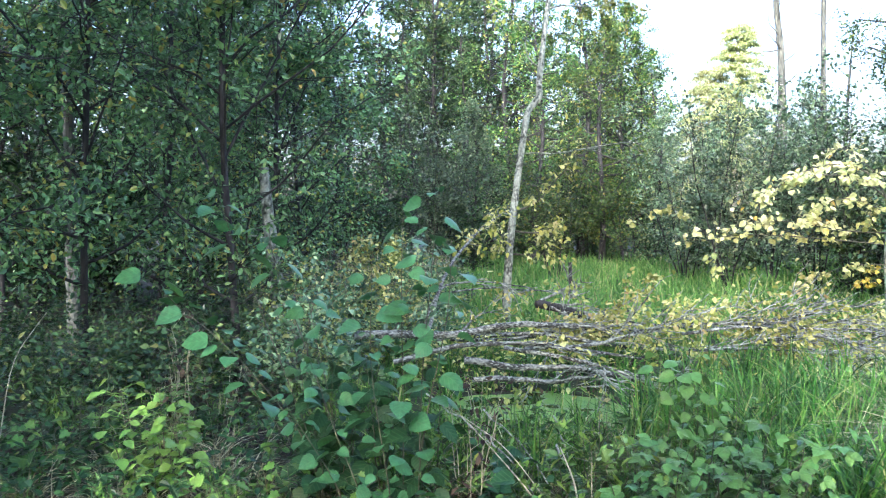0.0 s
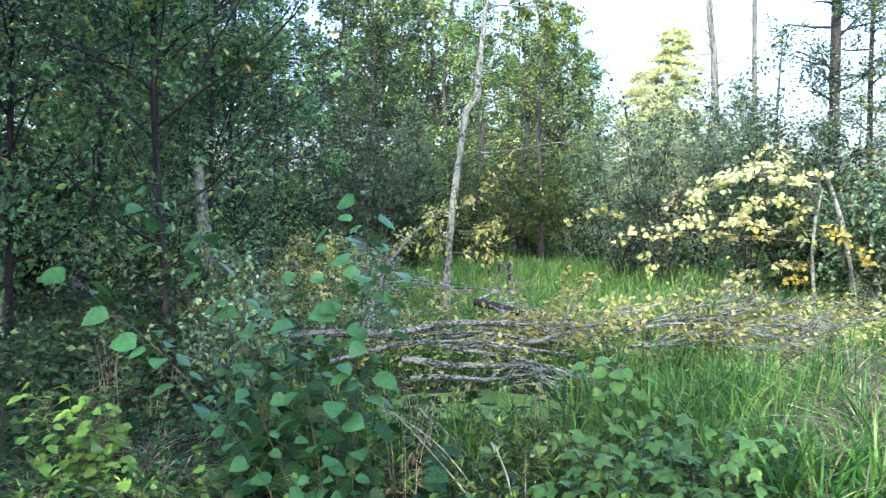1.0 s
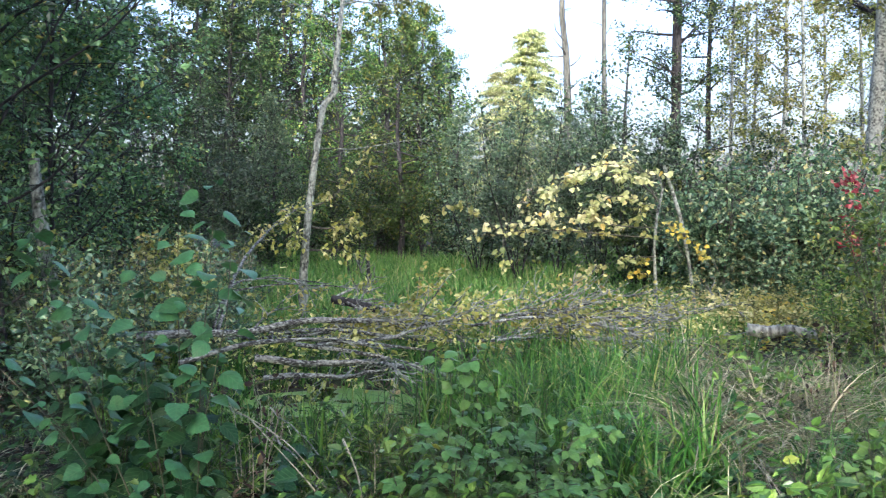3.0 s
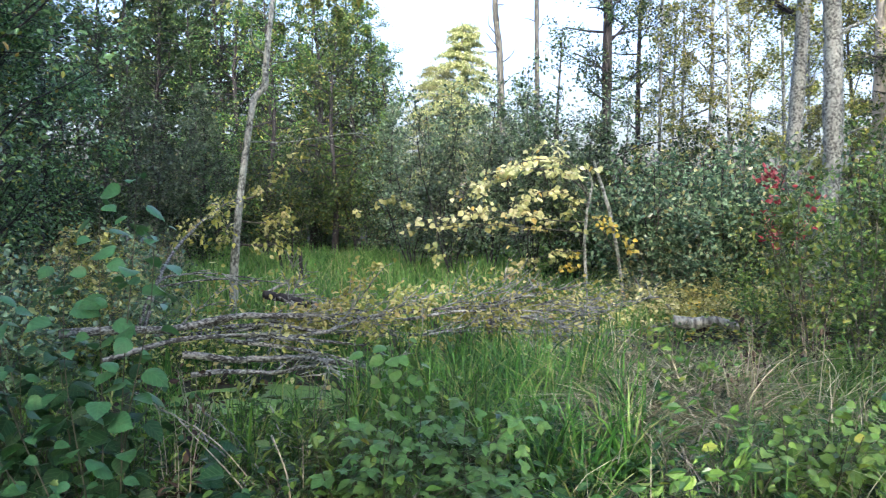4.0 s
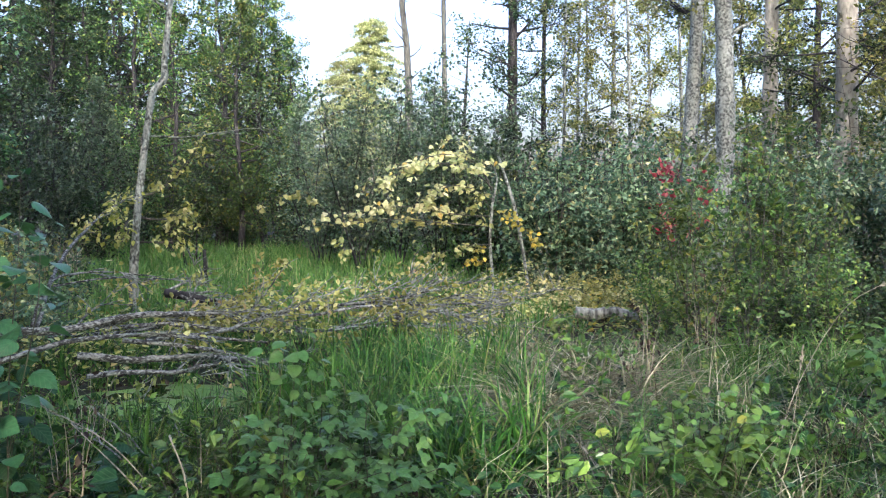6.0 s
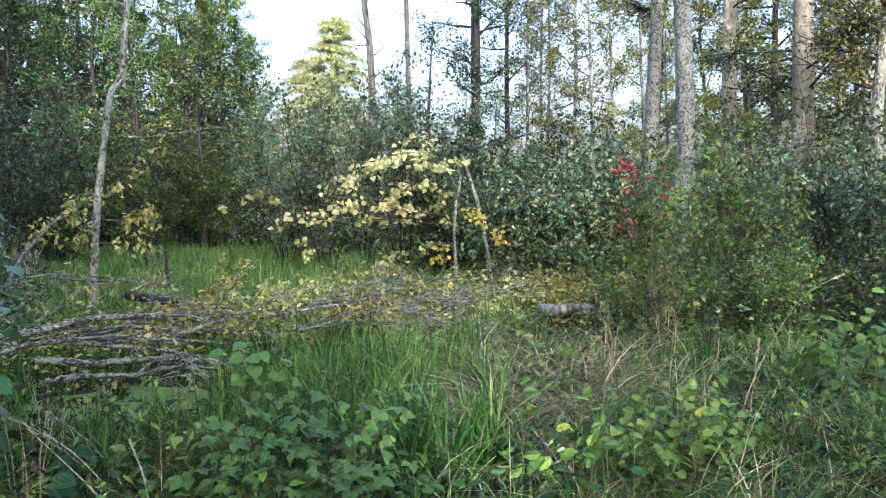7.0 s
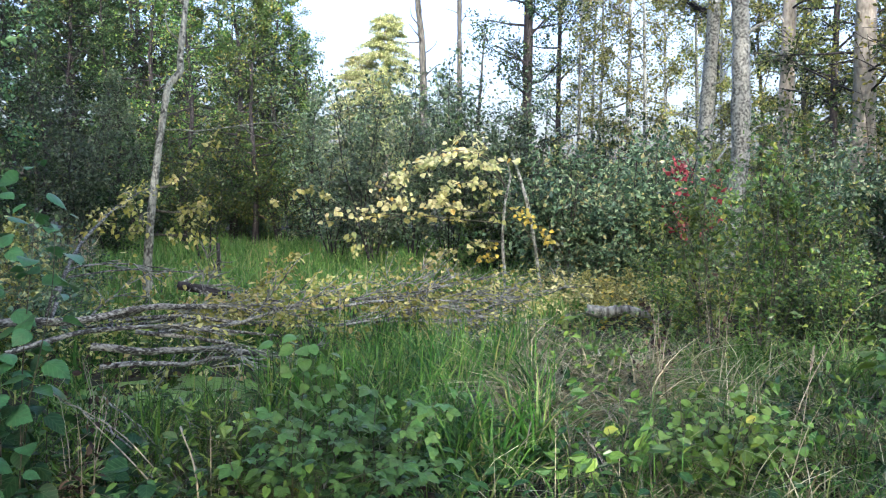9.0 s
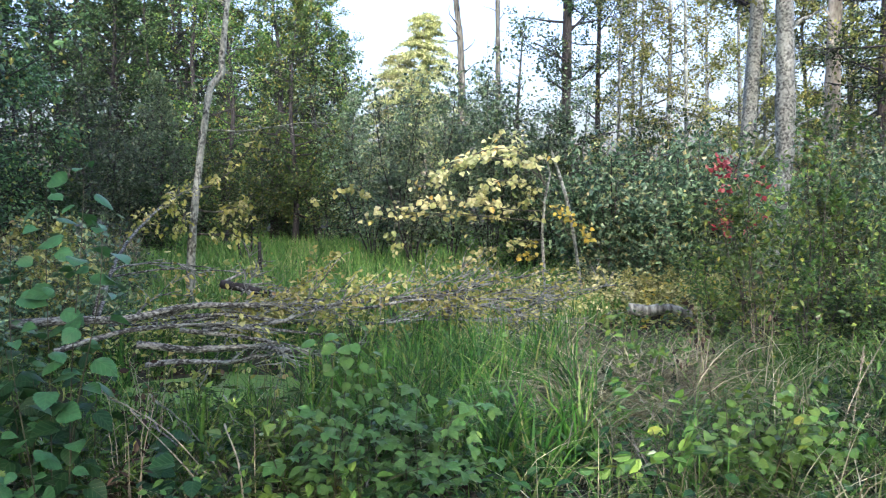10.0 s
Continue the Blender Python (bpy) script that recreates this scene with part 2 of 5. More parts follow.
def pond_material():
    m, n, l, bsdf, out = material("duckweed_water")
    tc = n.new("ShaderNodeTexCoord")
    big, fine = n.new("ShaderNodeTexNoise"), n.new("ShaderNodeTexVoronoi")
    big.inputs["Scale"].default_value, big.inputs["Detail"].default_value = 1.6, 5
    fine.inputs["Scale"].default_value = 130
    l.new(tc.outputs["Object"], big.inputs["Vector"]); l.new(tc.outputs["Object"], fine.inputs["Vector"])
    weed = ramp_node(n, [(0.0, (0.2, 0.4, 0.06)), (0.6, (0.13, 0.28, 0.04)), (1.0, (0.05, 0.12, 0.02))])
    l.new(fine.outputs["Distance"], weed.inputs["Fac"])
    cover = ramp_node(n, [(0.42, (0, 0, 0)), (0.5, (1, 1, 1))])
    l.new(big.outputs["Fac"], cover.inputs["Fac"])
    mix = n.new("ShaderNodeMix"); mix.data_type = "RGBA"
    l.new(cover.outputs["Color"], mix.inputs[0])
    mix.inputs[6].default_value = (0.012, 0.014, 0.008, 1)
    l.new(weed.outputs["Color"], mix.inputs[7]); l.new(mix.outputs[2], bsdf.inputs["Base Color"])
    rr = n.new("ShaderNodeMapRange")
    rr.inputs["To Min"].default_value, rr.inputs["To Max"].default_value = 0.05, 0.6
    l.new(cover.outputs["Color"], rr.inputs["Value"]); l.new(rr.outputs["Result"], bsdf.inputs["Roughness"])
    return m


# ---- geometry tools ----
def gz(x, y):
    """Height of the ground."""
    x, y = np.asarray(x, float), np.asarray(y, float)
    z = 0.05 * np.sin(0.9 * x + 0.4) * np.sin(0.75 * y + 1.0) + 0.03 * np.sin(2.3 * x - 1.1 * y) + 0.02 * np.sin(4.1 * y + 1.7 * x)
    z = z + 0.10 - 0.32 * np.exp(-(((x - 0.85) / 0.75) ** 2 + ((y - 7.1) / 0.85) ** 2))
    return z + 0.012 * np.clip(y - 11, 0, 25)


def pol(bearing, d):
    b = radians(bearing)
    return d * math.sin(b), d * math.cos(b)


def unit(v):
    return v / np.maximum(np.linalg.norm(v, axis=-1, keepdims=True), 1e-9)


class Mesh:
    """Gathers triangles; one object comes out of it."""

    def __init__(self):
        self.v, self.f, self.uv, self.n, self.has_uv = [], [], [], 0, False

    def add(self, v, f, uv=None):
        self.v.append(v); self.f.append(f + self.n); self.n += len(v)
        self.has_uv |= uv is not None
        self.uv.append(np.zeros((len(v), 2)) if uv is None else uv)
        return self

    def tubes(self, paths, radii, sides=5):
        """paths (M, N, 3), radii (M, N)."""
        paths, radii = np.asarray(paths, float), np.asarray(radii, float)
        M, N, _ = paths.shape
        t = unit(np.gradient(paths, axis=1))
        ref = np.where(np.abs(t[:, :1, 2:3]) > 0.8, np.array([1.0, 0, 0]), np.array([0, 0, 1.0]))
        u = unit(np.cross(t, ref)); w = np.cross(t, u)
        a = np.arange(sides) * 2 * math.pi / sides
        v = paths[:, :, None] + radii[:, :, None, None] * (np.cos(a)[None, None, :, None] * u[:, :, None] + np.sin(a)[None, None, :, None] * w[:, :, None])
        i = np.arange(M)[:, None, None] * N * sides + np.arange(N - 1)[None, :, None] * sides
        k, k2 = np.arange(sides)[None, None], (np.arange(sides)[None, None] + 1) % sides
        q = [i + k, i + k2, i + sides + k2, i + sides + k]
        f = np.concatenate([np.stack([q[0], q[1], q[2]], -1).reshape(-1, 3), np.stack([q[0], q[2], q[3]], -1).reshape(-1, 3)])
        return self.add(v.reshape(-1, 3), f)

    def cap(self, centre, ring_r, axis, sides=9):
        axis = unit(np.asarray(axis, float)); u = unit(np.cross(axis, [0.3, 0.9, 0.2])); w = np.cross(axis, u)
        a = np.arange(sides) * 2 * math.pi / sides
        v = np.concatenate([[centre], np.asarray(centre) + ring_r * (np.cos(a)[:, None] * u + np.sin(a)[:, None] * w)])
        k = np.arange(sides)
        return self.add(v, np.stack([0 * k, 1 + k, 1 + (k + 1) % sides], -1))

    def leaves(self, shape, pos, along, up, size):
        """Sets the leaf shape (verts, tris) at every pos, its tip towards along, its face towards up."""
        sv, sf = shape
        x = unit(along); y = unit(np.cross(up, x)); z = np.cross(x, y)
        s = np.asarray(size, float).reshape(-1, 1, 1) * np.ones((len(pos), 1, 1))
        v = pos[:, None] + s * (sv[None, :, 0:1] * x[:, None] + sv[None, :, 1:2] * y[:, None] + sv[None, :, 2:3] * z[:, None])
        f = sf[None] + (np.arange(len(pos)) * len(sv))[:, None, None]
        return self.add(v.reshape(-1, 3), f.reshape(-1, 3), np.tile(sv[:, :2], (len(pos), 1)))

    def blades(self, pos, height, lean, bend, width, n=4):
        """Grass blades: flat tapering strips that bow over. lean: horizontal directions (M, 2)."""
        M = len(pos)
        s = np.linspace(0, 1, n)
        h, b = np.asarray(height)[:, None], np.asarray(bend)[:, None]
        out = b * h * s ** 2
        z = h * (s - 0.38 * b * s ** 2.4)
        c = np.stack([pos[:, 0:1] + lean[:, 0:1] * out, pos[:, 1:2] + lean[:, 1:2] * out, pos[:, 2:3] + z], -1)
        turn = np.random.rand(M) * math.pi
        side = np.stack([np.cos(turn), np.sin(turn), 0 * turn], -1)
        w = 0.5 * np.asarray(width).reshape(-1, 1, 1) * np.array([0.7, *np.linspace(1, 0.15, n - 1)])[None, :, None] * side[:, None]
        v = np.stack([c - w, c + w], 2).reshape(M, 2 * n, 3)
        k = 2 * np.arange(n - 1)
        q = np.concatenate([np.stack([k, k + 1, k + 3], -1), np.stack([k, k + 3, k + 2], -1)])
        f = q[None] + (np.arange(M) * 2 * n)[:, None, None]
        return self.add(v.reshape(-1, 3), f.reshape(-1, 3))

    def data(self, name, mat, smooth=False):
        v, f = np.concatenate(self.v).astype(np.float32), np.concatenate(self.f).astype(np.int32)
        me = bpy.data.meshes.new(name)
        me.vertices.add(len(v)); me.vertices.foreach_set("co", v.ravel())
        me.loops.add(f.size); me.loops.foreach_set("vertex_index", f.ravel())
        me.polygons.add(len(f)); me.polygons.foreach_set("loop_start", np.arange(0, f.size, 3, dtype=np.int32))
        me.polygons.foreach_set("use_smooth", np.full(len(f), smooth))
        if self.has_uv:
            me.uv_layers.new(name="leaf").data.foreach_set("uv", np.concatenate(self.uv).astype(np.float32)[f.ravel()].ravel())
        me.update(calc_edges=True)
        me.validate()
        me.materials.append(mat)
        return me


def part(name, m, mat, parent=None, label="", smooth=False):
    ob = new(name, m.data(name, mat, smooth))
    ob.parent = parent
    return tagged(ob, label)


def thing(name, at, label, category, group=""):
    ob = new(name)
    ob.empty_display_size = 0.2
    ob.location = at
    return tagged(ob, label, category, group)


# leaf shapes: length 1 along x, folded on the midrib
def outline(half, fold=0.10, curl=0.10):
    """A leaf from one half's outline [(x, y)...]; the midrib is shared."""
    xs = np.array([p[0] for p in half]); ys = np.array([p[1] for p in half])
    n = len(half)
    rib = np.stack([xs, 0 * xs, -curl * xs ** 2], -1)
    rib[0], rib[-1] = (xs[0] if xs[0] > 0 else 0, 0, 0), (xs[-1], 0, -curl)
    left = np.stack([xs, ys, fold * ys * 2 - curl * xs ** 2], -1)
    right = left * [1, -1, 1]
    v = np.concatenate([rib, left, right])
    f = []
    for k in range(n - 1):
        f += [(k, k + 1, n + k + 1), (k, n + k + 1, n + k), (k, 2 * n + k + 1, k + 1), (k, 2 * n + k, 2 * n + k + 1)]
    return v, np.array(f)


DIAMOND = (np.array([(0, 0, 0), (0.45, 0.33, 0.06), (1, 0, -0.08), (0.45, -0.33, 0.06)]), np.array([(0, 2, 1), (0, 3, 2)]))
SLIM = (np.array([(0, 0, 0), (0.4, 0.17, 0.04), (1, 0, -0.12), (0.4, -0.17, 0.04)]), np.array([(0, 2, 1), (0, 3, 2)]))
OVAL = outline([(0, 0.02), (0.2, 0.24), (0.48, 0.3), (0.78, 0.16), (1.0, 0.005)], 0.14, 0.2)
HEART = outline([(0.0, 0.01), (-0.04, 0.16), (0.0, 0.32), (0.1, 0.42), (0.16, 0.4), (0.22, 0.48), (0.3, 0.44), (0.37, 0.5), (0.46, 0.43), (0.53, 0.46), (0.61, 0.37), (0.68, 0.37), (0.75, 0.26), (0.82, 0.23), (0.88, 0.12), (0.93, 0.08), (1.0, 0.0)], 0.05, 0.32)
HEART_FOLDED = outline([(0.0, 0.01), (-0.03, 0.14), (0.02, 0.28), (0.14, 0.4), (0.2, 0.37), (0.27, 0.45), (0.36, 0.4), (0.44, 0.44), (0.54, 0.36), (0.62, 0.36), (0.7, 0.26), (0.77, 0.24), (0.85, 0.13), (1.0, 0.0)], 0.22, 0.12)
HEART_DROOPING = outline([(0.0, 0.01), (-0.05, 0.18), (0.02, 0.34), (0.12, 0.44), (0.18, 0.42), (0.25, 0.49), (0.34, 0.44), (0.42, 0.47), (0.52, 0.39), (0.6, 0.4), (0.68, 0.29), (0.76, 0.26), (0.84, 0.14), (1.0, 0.0)], -0.12, 0.5)
BROAD = outline([(0, 0.02), (0.12, 0.28), (0.35, 0.42), (0.6, 0.36), (0.82, 0.18), (1.0, 0.005)], 0.1, 0.25)
OVAL4 = (np.array([(0, 0, 0), (0.22, 0.24, 0.05), (0.62, 0.27, 0.03), (1, 0, -0.16), (0.62, -0.27, 0.03), (0.22, -0.24, 0.05)]), np.array([(0, 2, 1), (0, 3, 2), (0, 4, 3), (0, 5, 4)]))
LOBED = outline([(0.03, 0.01), (-0.04, 0.22), (0.1, 0.42), (0.28, 0.3), (0.42, 0.5), (0.55, 0.46), (0.58, 0.22), (0.72, 0.26), (0.84, 0.14), (1.0, 0.0)], 0.14, 0.14)



def leaflets(shape, turns, sizes):
    """A compound leaf: the leaf shape repeated, turned about its stalk."""
    v, f = [], []
    for k, (a, q) in enumerate(zip(turns, sizes)):
        c, n = math.cos(radians(a)) * q, math.sin(radians(a)) * q
        v.append(np.stack([0.08 + shape[0][:, 0] * c - shape[0][:, 1] * n, shape[0][:, 0] * n + shape[0][:, 1] * c, shape[0][:, 2] * q], -1))
        f.append(shape[1] + k * len(shape[0]))
    return np.concatenate(v), np.concatenate(f)


TOOTHED = outline([(0, 0.02), (0.1, 0.2), (0.2, 0.24), (0.26, 0.34), (0.38, 0.33), (0.44, 0.4), (0.56, 0.32), (0.62, 0.34), (0.74, 0.2), (0.8, 0.2), (1.0, 0.0)], 0.14, 0.18)
TRIPLE = leaflets(TOOTHED, (0, 72, -72), (0.92, 0.74, 0.74))


def rnd(n, k=3):
    return np.random.randn(n, k)


def shoots(base, direction, length, n=5, wander=0.18, rise=0.0):
    """Curving shoots (M, n, 3) that start at base; rise bends them up (or down)."""
    M = len(base)
    d, p = unit(np.asarray(direction, float)), np.asarray(base, float).copy()
    step = (np.asarray(length, float) / (n - 1)).reshape(-1, 1)
    out = [p.copy()]
    for _ in range(n - 1):
        p = p + d * step
        out.append(p.copy())
        d = unit(d + wander * rnd(M) + np.array([0, 0, rise]))
    return np.stack(out, 1)


def along_paths(paths, which, s):
    """Points and directions at the shares s of the paths which."""
    N = paths.shape[1]
    k = np.clip(s * (N - 1), 0, N - 1.001); i = k.astype(int); fr = (k - i)[:, None]
    a, b = paths[which, i], paths[which, i + 1]
    return a + fr * (b - a), unit(b - a)


def set_leaves(m, shape, paths, count, size, scatter, up_bias=0.9, start=0.15, spread=0.9, hang=0.0, skew=1.5):
    which = (np.random.rand(count) ** skew * len(paths)).astype(int)
    which = np.random.permutation(len(paths))[which]
    s = start + (1 - start) * np.random.rand(count) ** 0.8
    pos, d = along_paths(paths, which, s)
    pos = pos + scatter * rnd(count)
    al = unit(d + spread * rnd(count) + np.array([0, 0, -hang]))
    up = unit(np.array([0, 0, up_bias]) + 0.6 * rnd(count))
    m.leaves(shape, pos, al, up, size * (0.65 + 0.6 * np.random.rand(count)))


# ---- plants ----
def branch_parts(root, name, L, lr, T, tr, twigs, mat, split, sides=5, sprays=False):
    """Limbs L with twigs T (a fixed number on each): one part a limb, or all joined where they stand too far off to tell apart."""
    if not split:
        ob = part("branchwork", Mesh().tubes(L[:, ::2], lr[:, ::2], 4).tubes(T[:, ::3], tr[:, ::3], 3), mat, root, smooth=True)
        ob["kind"] = "stuff"
        return
    for q in range(len(L)):
        own, fine = slice(q, q + 1), slice(q * twigs, (q + 1) * twigs)
        if not sprays:
            part(name, Mesh().tubes(L[own], lr[own], sides).tubes(T[fine][:, ::3], tr[fine][:, ::3], 3), mat, root, smooth=True)
        else:
            limb = part(name, Mesh().tubes(L[own], lr[own], sides), mat, root, smooth=True)
            part("twig_spray", Mesh().tubes(T[fine], tr[fine], 3), mat, limb, smooth=True)["kind"] = "stuff"


def grow_tree(name, seed, height, radius, crown_from, reach, limbs, twigs, leaves, leaf_size, bark, leaf_mat, label, category,
              shape=DIAMOND, lean=(0, 0), wander=0.05, elev=35, scatter=0.14, top=0.25, group="", rise=0.05, bare=0, hang=0.3, bulge=0.35, split=False, skew=2.2):
    """A tree that stands at the origin: tapering trunk, limbs, twigs and many leaves."""
    np.random.seed(seed)
    root = thing(name, (0, 0, 0), label, category, group)
    s = np.linspace(0, 1, 12)
    ph = np.random.rand(4) * 6.28
    trunk = np.stack([lean[0] * s + wander * height * 0.35 * (np.sin(2.6 * s * 3 + ph[0]) - math.sin(ph[0])) * s ** 0.5,
                      lean[1] * s + wander * height * 0.35 * (np.sin(2.1 * s * 3 + ph[1]) - math.sin(ph[1])) * s ** 0.5, height * s - 0.15], -1)[None]
    tr = radius * (1 - 0.86 * s ** 1.1) * (1 + 0.5 * np.exp(-s * 28))
    part("trunk", Mesh().tubes(trunk, tr[None], 9), bark, root, smooth=True)
    u = crown_from + (1 - crown_from) * (np.arange(limbs) + np.random.rand(limbs)) / limbs
    base, _ = along_paths(trunk, np.zeros(limbs, int), u)
    az = np.arange(limbs) * 2.39996 + 0.7 * np.random.rand(limbs)
    el = np.radians(elev + 22 * np.random.randn(limbs) + 25 * (u - 0.5))
    d = np.stack([np.cos(az) * np.cos(el), np.sin(az) * np.cos(el), np.sin(el)], -1)
    w = (u - crown_from) / (1 - crown_from)
    prof = np.clip(np.minimum(w / bulge + 0.45, 1) * (1 - (1 - top) * np.clip((w - bulge) / (1 - bulge), 0, 1) ** 1.3), 0.1, 1)
    length = reach * prof * (0.65 + 0.6 * np.random.rand(limbs))
    L = shoots(base, d, length, 6, 0.16, rise)
    lr = np.interp(u, s, tr)[:, None] * 0.42 * np.linspace(1, 0.22, 6)[None] + 0.003
    nt = limbs * twigs
    which = np.repeat(np.arange(limbs), twigs)
    st = 0.2 + 0.8 * np.random.rand(nt)
    tb, td = along_paths(L, which, st)
    T = shoots(tb, td * 0.7 + 0.75 * rnd(nt) * [1, 1, 0.6], length[which] * (0.22 + 0.3 * np.random.rand(nt)), 4, 0.25, -0.03)
    branch_parts(root, "limb", L, lr, T, np.linspace(0.008, 0.003, 4)[None] * np.ones((nt, 1)) * (0.6 + radius * 3), twigs,
                 bark if bark is not BARK_BIRCH else BARK_TWIG, split)
    if leaves:
        m = Mesh()
        keep = T[np.random.rand(nt) >= bare]
        set_leaves(m, shape, keep, leaves, leaf_size, scatter, hang=hang, skew=skew)
        part("crown", m, leaf_mat, root)["kind"] = "stuff"
    return root


def grow_shrub(name, seed, height, spread, stems, twigs, leaves, leaf_size, bark, leaf_mat, label, category, shape=DIAMOND,
               scatter=0.07, group="", stem_r=0.014, hang=0.2, low=0.15, up=0.9):
    """A shrub with several stems from one root."""
    np.random.seed(seed)
    root = thing(name, (0, 0, 0), label, category, group)
    az = np.random.rand(stems) * 6.283
    tilt = spread / height * (0.25 + 0.9 * np.random.rand(stems))
    d = np.stack([np.cos(az) * tilt, np.sin(az) * tilt, np.ones(stems)], -1)
    b = np.stack([np.cos(az), np.sin(az), 0 * az], -1) * 0.12 * np.random.rand(stems, 1) * min(1.0, height) - [0, 0, 0.05]
    ln = height * (0.6 + 0.5 * np.random.rand(stems))
    S = shoots(b, d, ln, 8, 0.09, 0.0)
    sr = stem_r * np.linspace(1, 0.25, 8)[None] * (0.6 + 0.7 * np.random.rand(stems, 1))
    nt = stems * twigs
    which = np.repeat(np.arange(stems), twigs)
    tb, td = along_paths(S, which, low + (1 - low) * np.random.rand(nt))
    T = shoots(tb, 0.5 * td + 0.8 * rnd(nt) * [1, 1, 0.5], spread * (0.25 + 0.4 * np.random.rand(nt)), 4, 0.2, 0.02)
    branch_parts(root, "stem", S, sr, T, stem_r * 0.3 * np.linspace(1, 0.5, 4)[None] * np.ones((nt, 1)), twigs, bark, True)
    m = Mesh()
    set_leaves(m, shape, T, leaves, leaf_size, scatter, hang=hang, up_bias=up, skew=2.0)
    part("foliage", m, leaf_mat, root)["kind"] = "stuff"
    return root


def grow_conifer(name, seed, height, radius, reach, whorls, leaf_mat, bark, label):
    np.random.seed(seed)
    root = thing(name, (0, 0, 0), label, "conifer tree")
    s = np.linspace(0, 1, 10)
    trunk = np.stack([0 * s, 0 * s, height * s - 0.15], -1)[None]
    part("trunk", Mesh().tubes(trunk, (radius * (1 - 0.93 * s))[None], 8), bark, root, smooth=True)
    k = whorls * 6
    u = 0.12 + 0.87 * np.repeat(np.arange(whorls), 6) / whorls + 0.01 * np.random.rand(k)
    base, _ = along_paths(trunk, np.zeros(k, int), u)
    az = np.random.rand(k) * 6.283
    d = np.stack([np.cos(az), np.sin(az), 0.25 + 0 * az], -1)
    length = (0.5 + reach * height * (1.01 - u)) * (0.55 + 0.6 * np.random.rand(k))
    L = shoots(base, d, length, 6, 0.09, -0.16)
    wood = Mesh().tubes(L, 0.03 * np.linspace(1, 0.2, 6)[None] * np.ones((k, 1)), 4)
    part("branchwork", wood, bark, root, smooth=True)["kind"] = "stuff"
    n = k * 170
    m = Mesh()
    which = np.random.randint(0, k, n)
    p, dd = along_paths(L, which, 0.1 + 0.9 * np.random.rand(n))
    m.leaves(SLIM, p + rnd(n) * [0.08, 0.08, 0.04], dd * 0.6 + rnd(n) * 0.6 + [0, 0, -0.5], rnd(n), 0.17 * (0.6 + 0.6 * np.random.rand(n)))
    part("crown", m, leaf_mat, root)
    return root


def put(ob, places, scales=None, seed=1):
    """Sets the thing at the first place and copies of it at the others: (x, y) or (x, y, scale)."""
    rng = random.Random(seed)
    for k, p in enumerate(places):
        sc = p[2] if len(p) > 2 else 1.0
        m = pose(p[0], p[1], float(gz(p[0], p[1])), 0, 0, rng.uniform(0, 360)) @ Matrix.Diagonal((sc, sc, sc * rng.uniform(0.95, 1.06), 1))
        if k == 0:
            first = m
        else:
            copy_thing(ob, m)
    ob.matrix_basis = first
    return ob


# ---- ground and pond ----
k = np.linspace(-1, 1, 131)
gx, gy = np.meshgrid(1.0 + np.sinh(k * 6.2) * 6.0, 8.0 + np.sinh(k * 6.2) * 6.0, indexing="ij")
n = len(k)
i = (np.arange(n - 1)[:, None] * n + np.arange(n - 1)[None]).ravel()
ground = Mesh().add(np.stack([gx, gy, gz(gx, gy)], -1).reshape(-1, 3), np.concatenate([np.stack([i, i + n, i + n + 1], -1), np.stack([i, i + n + 1, i + 1], -1)]))
tagged(part("ground", ground, ground_material(), smooth=True), "damp dark forest soil with moss and leaf litter, darkened further for plant shade", "ground", kind="structure")
ring = np.linspace(0, 2 * math.pi, 49)[:-1]
pr = 1 + 0.12 * np.sin(3 * ring) + 0.08 * np.sin(5 * ring + 1)
pv = np.concatenate([[(0.85, 7.1, 0.045)], np.stack([0.85 + 0.95 * pr * np.cos(ring), 7.1 + 1.1 * pr * np.sin(ring), 0.045 + 0 * ring], -1)])
j = np.arange(48)
tagged(part("pond_water", Mesh().add(pv, np.stack([0 * j, 1 + j, 1 + (j + 1) % 48], -1)), pond_material()), "still swamp water covered with bright green duckweed", "water", kind="structure")

# ---- far forest ----
MAPLES = [grow_tree("maple_tree", 11 + q, h, 0.13, cf, rc, 42, 9, lv, 0.112, bk, lm, lab, "tree", group="trees behind the clearing", scatter=0.11, top=0.3, elev=28)
          for q, (h, rc, lv, cf, bk, lm, lab) in enumerate([
              (15, 2.2, 7200, 0.1, BARK_DARK, LEAF_ALDER, "tall dark green forest tree at the clearing edge"),
              (12.5, 2.0, 6000, 0.12, BARK_DARK, LEAF_MAPLE, "tall tree with dark trunk and green and yellowing leaves"),
              (13.5, 2.3, 7500, 0.1, BARK_DARK, LEAF_ALDER, "tall dense green tree behind the clearing"),
              (9.2, 1.7, 6000, 0.12, BARK_DARK, LEAF_MAPLE, "autumn tree with yellow-green crown"),
              (8.0, 1.4, 7500, 0.16, BARK_DARK, LEAF_SALLOW, "young grey-green tree at the meadow edge"),
              (9.5, 1.8, 7500, 0.08, BARK_SNAG_SHADED, LEAF_BIRCH, "yellow-green tree deep in the forest, leaf colour lightened for sunlight")])]
